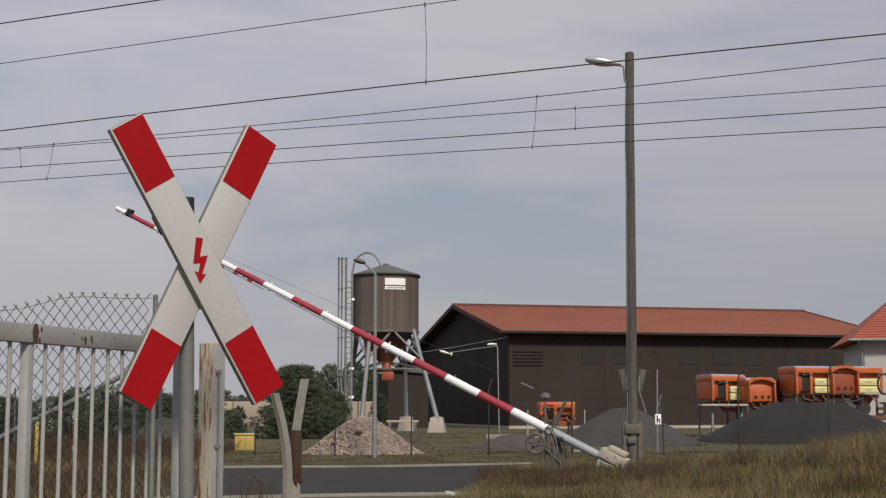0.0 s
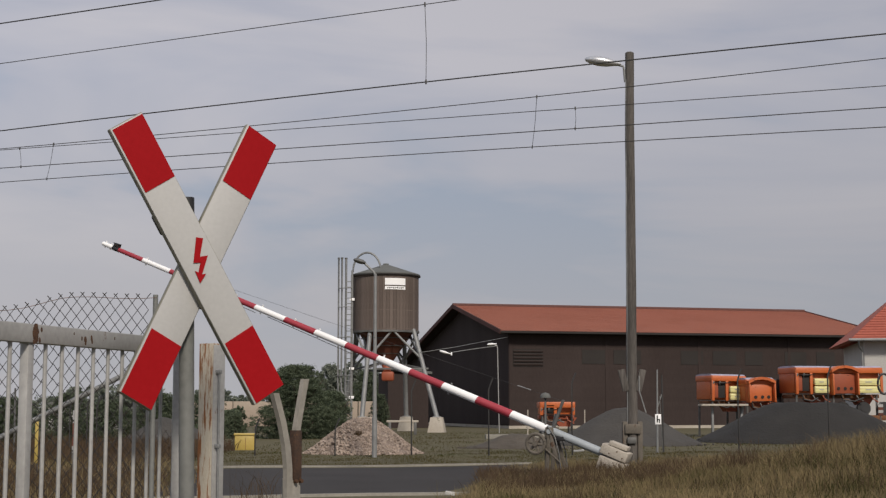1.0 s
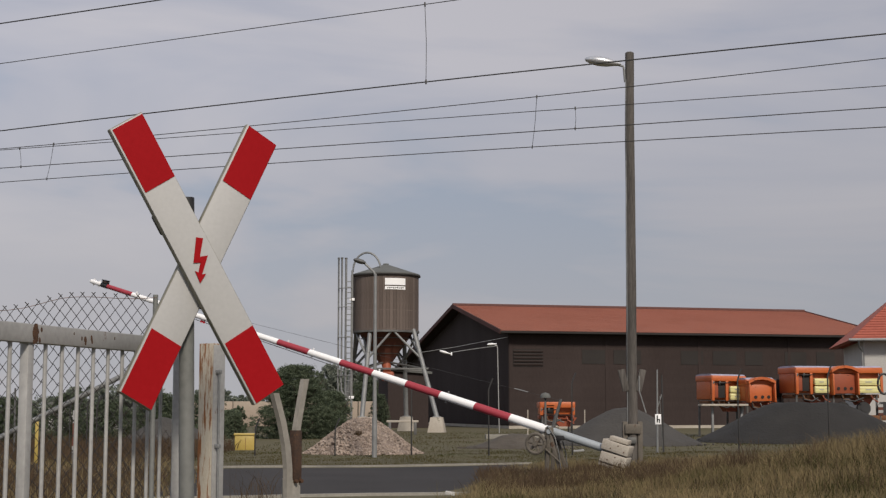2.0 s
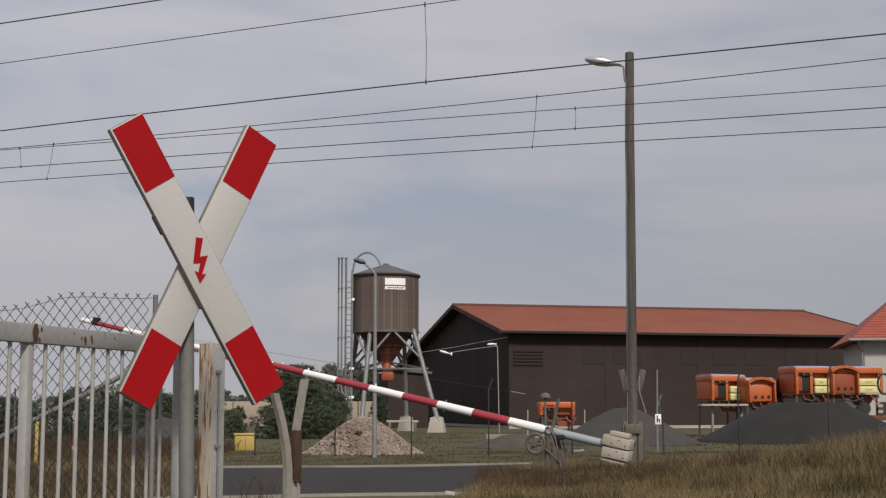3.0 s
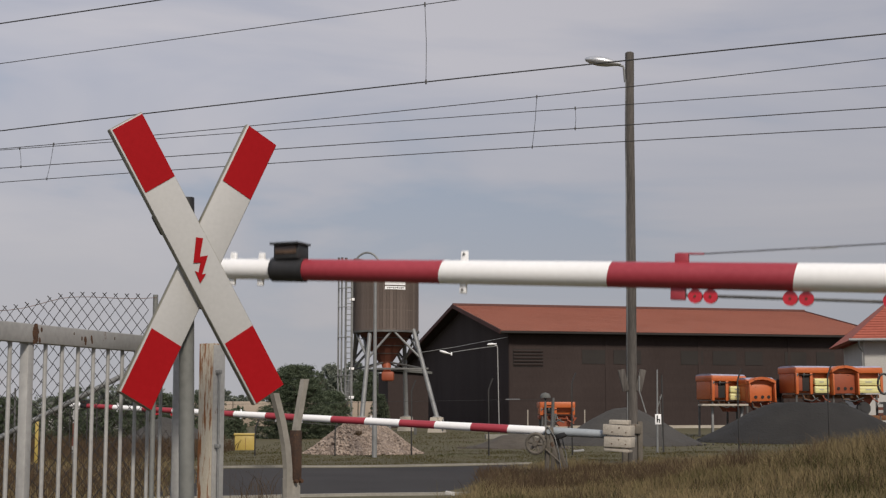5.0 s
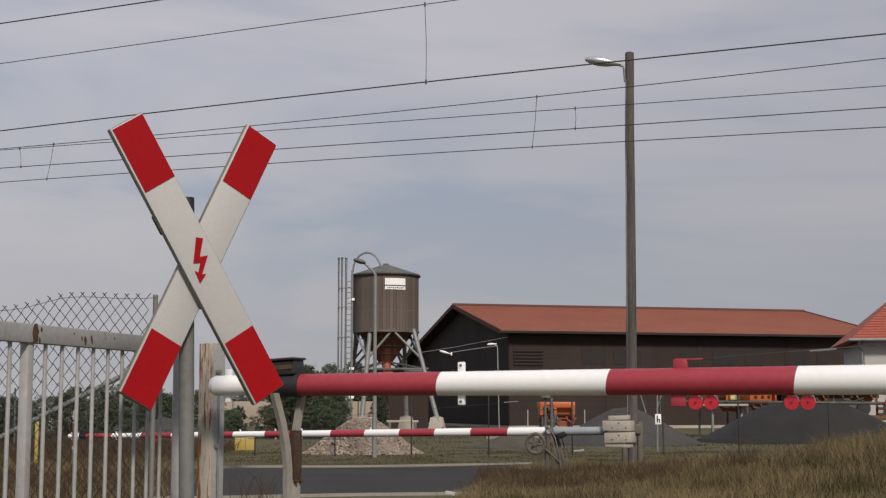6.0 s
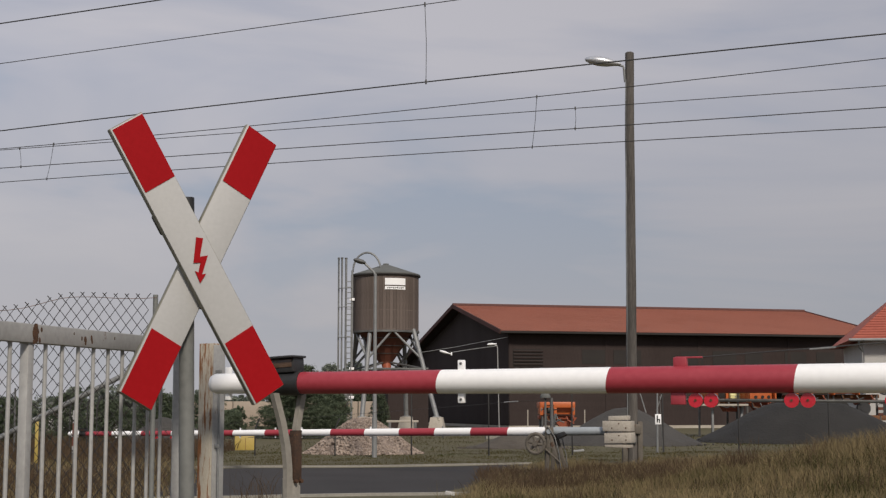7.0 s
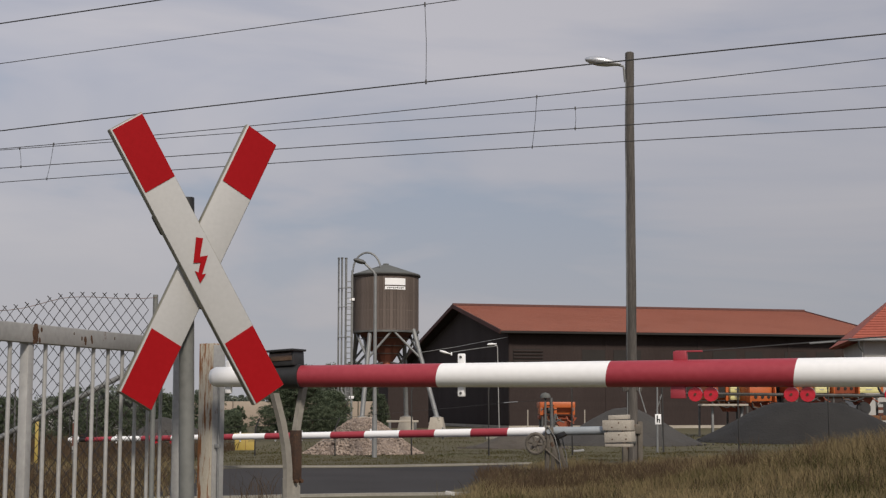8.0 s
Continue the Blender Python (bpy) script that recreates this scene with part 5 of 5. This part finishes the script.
def build_fence():
    th = thing("chain_link_fence", "rusty grey chain-link fence with sagging top edge", "fence", pose(0, 0, 0))
    bm = BM()

    def top(u):
        return 1.948 - 0.085 * smooth01(0.70 - u, 0.0, 0.26) + 0.006 * math.sin(u * 19)
    mesh_panel(bm, (-3.55, 8.72, 0), (-1.80, 8.70, 0), 0.32, top)
    tagged(part("mesh", bm, "mesh", th, "woven wire mesh", smooth=False), kind="stuff")
    bm = BM()
    mesh_panel(bm, (-3.5, 14.0, 0), (-2.6, 14.0, 0), 0.12, lambda u: 1.02, r=0.003)
    tagged(part("mesh", bm, "mesh", th, "woven wire mesh", smooth=False), kind="stuff")
    bm = BM()
    pts = [(-3.55 + 1.77 * u, 8.715, top(u) - 0.018) for u in np.linspace(0, 1, 22)]
    tube(bm, pts, 0.0018, 4)
    part("tension_wire", bm, "rust", th)
    bm = BM()
    rod(bm, (-1.79, 8.73, 0.25), (-1.79, 8.73, 1.95), 0.016, seg=12)
    part("post", bm, "post_grey", th)
    bm = BM()
    rod(bm, (-3.15, 8.77, 0.86), (-1.80, 8.75, 1.545), 0.0165, seg=12)
    rod(bm, (-3.15, 8.77, 0.86), (-4.2, 8.77, 0.30), 0.0165, seg=12)
    part("brace", bm, "galv", th)
    bm = BM()
    rod(bm, (-3.57, 8.73, 0.25), (-3.57, 8.73, 1.95), 0.022, seg=12)
    part("post", bm, "galv", th)


def build_rest():
    """A fork that stands across the arm's line, one prong on each side of it."""
    th = thing("barrier_rest", "forked grey steel rest for the barrier tip, rusty inside", "barrier rest", pose(-0.675, 6.335, 0.28, 0, 0, 55))
    for pts, w, tone in (([(-0.122, 1.035), (-0.070, 0.905), (-0.040, 0.80), (-0.026, 0.70), (-0.024, 0.1)], 0.037, "prong"),
                         ([(0.084, 1.10), (0.054, 0.985), (0.030, 0.88), (0.024, 0.80)], 0.032, "prong")):
        bm = BM()
        rows = []
        for x, z in pts:
            rows.append([bm.verts.new((x + s * w / 2, y, z)) for s, y in ((-1, -0.012), (1, -0.012), (1, 0.012), (-1, 0.012))])
        for a, b in zip(rows, rows[1:]):
            for k in range(4):
                bm.faces.new((a[k], a[(k + 1) % 4], b[(k + 1) % 4], b[k]))
        bm.faces.new(rows[0][::-1])
        bm.faces.new(rows[-1])
        bmesh.ops.bevel(bm, geom=[e for e in bm.edges if len(e.link_faces) == 2 and e.calc_face_angle(0) > 1.0], offset=0.003, segments=1, affect="EDGES")
        part("prong", bm, tone, th, "bent flat prong", smooth=False)
    bm = BM()
    box(bm, (0.026, 0.0, 0.76), (0.050, 0.032, 0.22), bevel=0.003)
    part("stop_plate", bm, "rust_brown", th, "dark rusty stop plate")
    bm = BM()
    box(bm, (0.014, 0.014, 0.33), (0.085, 0.04, 0.66), bevel=0.005)
    part("sleeve", bm, "prong", th, "pale grey sleeve")
    for x in (0.012, 0.046):
        bm = BM()
        rod(bm, (x, -0.024, 0.645), (x, -0.009, 0.645), 0.009, seg=8)
        part("bolt", bm, "rust_dark", th)


build_gate()
build_fence()
build_rest()


# ---- overhead line ----
def wire_line(spans, hangers):
    th = thing("overhead_line", "thin dark overhead railway wires with droppers", "overhead line", pose(0, 0, 0), "overhead lines")

    def at(k, u):
        p0, p1, r, kind, sag = spans[k]
        p = Vector(p0).lerp(Vector(p1), u)
        p.z -= sag * 4 * u * (1 - u)
        return p
    for k, (p0, p1, r, kind, sag) in enumerate(spans):
        bm = BM()
        tube(bm, [at(k, -1.2 + 3.4 * i / 32) for i in range(33)], r, 6)
        part(kind, bm, "wire", th)
    for ka, ua, kb, ub in hangers:
        a, b = at(ka, ua), at(kb, ub)
        bm = BM()
        tube(bm, [a, (a + b) / 2 + Vector((0.012, 0, 0)), b], 0.0045, 5)
        part("dropper", bm, "wire", th)
        for q in (a, b):
            bm = BM()
            box(bm, q, (0.022, 0.022, 0.06), bevel=0.004)
            part("dropper_clamp", bm, "wire", th)


wire_line([((5.005, 15.5, 5.45), (-6.535, 20.4, 5.31), 0.0085, "contact_wire", -0.03),
           ((0.194, 18.1, 6.614), (-6.784, 21.06, 6.487), 0.006, "messenger_wire", 0.0),
           ((-3.916, 19.0, 6.881), (-6.492, 20.09, 6.846), 0.009, "feeder_wire", 0.0)], [(1, 0.0625, 0, 0.4527)])
wire_line([((7.061, 22.0, 6.012), (-9.237, 28.92, 6.215), 0.0085, "contact_wire", 0.0),
           ((7.074, 22.0, 6.361), (-9.253, 28.93, 6.599), 0.007, "messenger_wire", 0.0)], [(1, 0.971, 0, 0.9693), (1, 0.2923, 0, 0.2923)])
wire_line([((7.531, 23.5, 5.995), (-9.851, 30.88, 6.233), 0.0085, "contact_wire", -0.045),
           ((6.767, 21.0, 6.56), (-8.835, 27.62, 6.38), 0.0075, "messenger_wire", 0.055)], [(1, 0.9224, 0, 0.932), (1, 0.3326, 0, 0.3369)])


# ---- trees, bushes and grass ----
def crown(bm, blobs, count, size, rng, feathery=False):
    """Leaves scattered in the shell of overlapping clumps."""
    for _ in range(count):
        c, r = rng.choice(blobs)
        v = Vector((rng.gauss(0, 1), rng.gauss(0, 1), rng.gauss(0, 1)))
        v = v * 0.62 if feathery else v.normalized() * (rng.random() ** 0.4)
        p = Vector(c) + Vector((v.x * r[0], v.y * r[1], v.z * r[2]))
        s = size * rng.uniform(0.5, 1.3)
        q = Euler((rng.uniform(-1.1, 1.1), rng.uniform(-1.1, 1.1), rng.uniform(0, 6.28))).to_matrix()
        vs = [bm.verts.new(p + q @ Vector(o)) for o in ((-s, 0, 0), (0, -s * 0.45, s * 0.1), (s, 0, 0), (0, s * 0.45, s * 0.1))]
        bm.faces.new(vs)


def build_tree(name, label, m, w, d, h, leaves, size, material, seed, category="bush", low=0.12, loose=False):
    rng = random.Random(seed)
    th = thing(name, label, category, m)
    bm = BM()
    rod(bm, (0, 0, -0.1), (0.04, 0, h * 0.45), 0.06 * h ** 0.5, 0.04 * h ** 0.5, 8)
    for k in range(6):
        a = k * 1.05 + rng.random()
        rod(bm, (0.03, 0, h * (0.15 + 0.05 * k)), (w * 0.33 * math.cos(a), d * 0.33 * math.sin(a), h * (0.45 + 0.07 * k)), 0.03 * h ** 0.5, 0.012, 6)
    part("trunk", bm, "bark", th)
    blobs = []
    for k in range(60):
        a, u = rng.uniform(0, 6.28), rng.random() ** 0.6
        z = rng.uniform(low, 0.9)
        env = max(0.1, 1 - ((z - 0.42) / 0.66) ** 2) ** 0.5
        r = rng.uniform(0.06, 0.15)
        blobs.append(((w / 2 * u * env * math.cos(a) * 0.85, d / 2 * u * env * math.sin(a) * 0.85, h * z), (r * w, r * w, r * h * 0.9)))
    for k in range(40):
        a, u = rng.uniform(0, 6.28), rng.uniform(0.7, 1.05)
        z = rng.uniform(low, 1.0)
        env = max(0.1, 1 - ((z - 0.42) / 0.66) ** 2) ** 0.5
        blobs.append(((w / 2 * u * env * math.cos(a), d / 2 * u * env * math.sin(a), h * z), (0.05 * w, 0.05 * w, 0.06 * h)))
    if loose:
        # many small sprays, drooping outwards, in place of a few large clumps
        blobs = []
        for k in range(1400):
            a, u = rng.uniform(0, 6.28), rng.random() ** 0.5
            z = rng.uniform(low * 0.6, 0.97)
            env = max(0.06, 1 - ((z - 0.36) / 0.66) ** 2) ** 0.6 * (0.80 + 0.50 * noise.noise(Vector((math.cos(a) * 2.0, math.sin(a) * 2.0, z * 5 + seed))))
            r = rng.uniform(0.015, 0.05)
            blobs.append(((w / 2 * u * env * math.cos(a), d / 2 * u * env * math.sin(a), h * z), (r * w, r * w, r * h * 0.55)))
    bm = BM()
    crown(bm, blobs, leaves, size, rng, loose)
    part("crown", bm, material, th, smooth=False)


build_tree("tree", "loose dark green young tree beside the yard", pose(-6.0, 58.0, -0.3), 4.1, 3.2, 3.35, 80000, 0.040, "leaf", 1, "tree", loose=True)
build_tree("bush", "dark green bush beside the rubble heap", pose(-4.75, 60.5, -0.3), 2.3, 2.0, 2.3, 30000, 0.042, "leaf", 2, loose=True)
build_tree("bush", "small dark green bush behind the grit box", pose(-8.55, 58.0, -0.3), 1.1, 1.2, 1.35, 7000, 0.042, "leaf", 5, loose=True)
build_tree("tree", "dark green tree behind the yard wall", pose(-5.5, 101, -0.4), 2.8, 2.4, 4.3, 9000, 0.09, "leaf", 6, "tree", loose=True)
# far trees: their haze is painted into the leaf colour
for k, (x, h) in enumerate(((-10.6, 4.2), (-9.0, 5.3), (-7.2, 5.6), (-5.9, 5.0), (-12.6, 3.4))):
    build_tree("tree", "green tree beyond the yard wall, leaves paled for haze", pose(x, 112 + k, -0.5), 3.6, 3.0, h, 9000, 0.12, "leaf_far", 30 + k, "tree", loose=True)
build_tree("bush", "low dark green bush beside the beige wall", pose(-9.2, 62, -0.3), 1.4, 1.6, 1.6, 2500, 0.09, "leaf", 3)
build_tree("bush", "dark green bush behind the silo", pose(-3.75, 84, -0.3), 1.4, 1.4, 2.4, 6000, 0.06, "leaf", 4, loose=True)
for k, (x, y, w, h) in enumerate(((-10.0, 50, 2.8, 2.0), (-11.6, 49, 2.5, 1.75), (-13.2, 50, 2.6, 2.0), (-14.8, 48, 2.4, 1.85), (-16.4, 50, 2.4, 1.6), (-8.9, 53, 2.2, 2.0))):
    build_tree("bush", "dark green bush behind the mesh fence", pose(x, y, -0.2), w, 2.0, h, 16000, 0.042, "leaf", 20 + k, loose=True)
# horizon trees use the same haze-paled leaf colour
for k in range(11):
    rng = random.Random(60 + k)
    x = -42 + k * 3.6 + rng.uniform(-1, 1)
    build_tree("tree", "distant tree on the horizon, leaves paled for haze", pose(x, 150 + rng.uniform(-6, 8), -0.5), 5.5, 4, 3.4 + rng.uniform(-0.8, 0.9) + (1.5 if 6 < k else 0), 3000, 0.22,
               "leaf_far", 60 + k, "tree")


def scatter_grass(name, label, n, area, h, w, material, seed, mask=None):
    rng = random.Random(seed)
    x0, x1, y0, y1 = area
    verts, faces = [], []
    made = 0
    while made < n:
        x, y = rng.uniform(x0, x1), rng.uniform(y0, y1)
        if mask and not mask(x, y, rng):
            continue
        made += 1
        hh = rng.uniform(*h) * (0.75 + 0.9 * max(0.0, 0.35 + noise.noise(Vector((x * 0.9, y * 0.9, seed))))) * (0.55 + 0.45 * smooth01(x, 2.5, 8.0) if 16 < y < 31 and x > 0 else 1.0)
        ww = w * rng.uniform(0.6, 1.3)
        a, b = rng.uniform(0, 6.283), rng.uniform(0, 6.283)
        dx, dy = math.cos(a) * ww / 2, math.sin(a) * ww / 2
        k = rng.uniform(0.1, 0.95) * hh
        lx, ly = math.cos(b) * k, math.sin(b) * k
        z = terrain(x, y) - 0.02
        i = len(verts)
        verts += [(x - dx, y - dy, z), (x + dx, y + dy, z), (x + dx * 0.8 + lx * 0.35, y + dy * 0.8 + ly * 0.35, z + hh * 0.6),
                  (x - dx * 0.8 + lx * 0.35, y - dy * 0.8 + ly * 0.35, z + hh * 0.6), (x + lx, y + ly, z + hh)]
        faces += [(i, i + 1, i + 2, i + 3), (i + 3, i + 2, i + 4)]
    me = bpy.data.meshes.new(name)
    me.from_pydata(verts, [], faces)
    me.materials.append(M[material])
    return tagged(new(name, me), label, "grass", "", "stuff")


def bank(x, y, rng):
    edge = 0.35 + (y - 20.5) * 0.12 + 0.5 * noise.noise(Vector((y * 0.7, 0, 0)))
    return x > edge and noise.noise(Vector((x * 0.35, y * 0.35, 3))) > rng.uniform(-0.9, 0.25)


def straw_bank(x, y, rng):
    return bank(x, y, rng) and rng.random() < 0.42 + 0.11 * x


def off_road(x, y, rng):
    return y > road_far(x) + 0.3


scatter_grass("dry_grass", "tall yellowed grass on the railway bank", 105000, (-0.2, 12.5, 16.5, 30.5), (0.08, 0.36), 0.008, "straw", 5, straw_bank)
scatter_grass("dry_grass", "taller brown seed stalks in the bank grass", 7000, (0.3, 12.5, 17, 28), (0.2, 0.46), 0.008, "weed", 6, bank)
scatter_grass("green_grass", "shaggy green grass in the bank", 45000, (0.6, 12.5, 16.5, 28), (0.06, 0.22), 0.012, "verge", 7, bank)
scatter_grass("verge_grass", "mown green and yellow verge grass", 60000, (-12, 14, 27, 41), (0.02, 0.055), 0.012, "mown", 8, off_road)
scatter_grass("verge_grass", "thin green grass of the yard", 16000, (-6, 12, 41, 74), (0.02, 0.06), 0.03, "mown", 9)
scatter_grass("weeds", "brown dry weeds beside the road", 7000, (-9.5, -3.6, 17.5, 24), (0.10, 0.42), 0.014, "weed", 10,
              lambda x, y, r: x < -3.3 - 0.09 * (y - 17) - 1.2 * r.random() and noise.noise(Vector((x, y, 1))) > r.uniform(-0.5, 0.4))
scatter_grass("dry_grass", "pale dry grass behind the gate", 9000, (-9.5, -3.4, 17.0, 29), (0.08, 0.34), 0.010, "straw", 14,
              lambda x, y, r: x < -3.2 - 0.09 * (y - 17) - 0.6 * r.random() and noise.noise(Vector((x * 0.8, y * 0.8, 5))) > r.uniform(-0.5, 0.4))
scatter_grass("weeds", "brown dry weeds behind the mesh fence", 9000, (-14, -6.0, 28, 44), (0.15, 0.5), 0.022, "weed", 11)
scatter_grass("weeds", "reddish brown dry weeds round the barrier stand", 9000, (0.4, 4.6, 20.5, 26.5), (0.15, 0.5), 0.010, "weed", 13,
              lambda x, y, r: x > 0.5 + 0.35 * r.random() and noise.noise(Vector((x * 1.5, y * 1.5, 8))) > r.uniform(-0.6, 0.3))
scatter_grass("weeds", "thin dead stalks in front of the road", 80, (-2.75, -2.2, 18.0, 19.5), (0.15, 0.5), 0.008, "weed", 12)


build_ground()
build_road()


# ---- what moves: the two barrier arms come down ----
def motions():
    far = [(0.0, 25.6), (0.5, 23.5), (1.0, 21.3), (1.5, 19.0), (2.0, 16.8), (2.5, 14.6), (3.0, 12.3), (3.5, 9.8), (4.0, 7.1), (4.5, 4.8),
           (5.0, 2.6), (5.5, 0.5), (6.0, -0.9), (6.5, -1.35), (7.0, -0.65), (7.5, -1.05), (8.0, -1.3)]
    near = [(0.0, 30.2), (0.5, 27.5), (1.0, 24.7), (1.5, 21.9), (2.0, 19.1), (2.5, 16.3), (3.0, 13.5), (3.5, 10.95), (3.75, 9.55), (4.0, 8.05),
            (4.5, 5.07), (4.7, 4.03), (5.2, 1.95), (5.8, 0.24), (6.0, -0.10), (6.25, -0.27), (6.5, -0.325), (7.0, -0.05), (7.5, 0.132), (8.0, 0.11)]
    walk(FAR_ARM, [(t, pose(0, 0, PIVOT, 0, -a, 0)) for t, a in far])
    walk(NEAR_ARM, [(t, pose(0, 0, PIVOT, 0, -1.085 * a, 0)) for t, a in near])


motions()
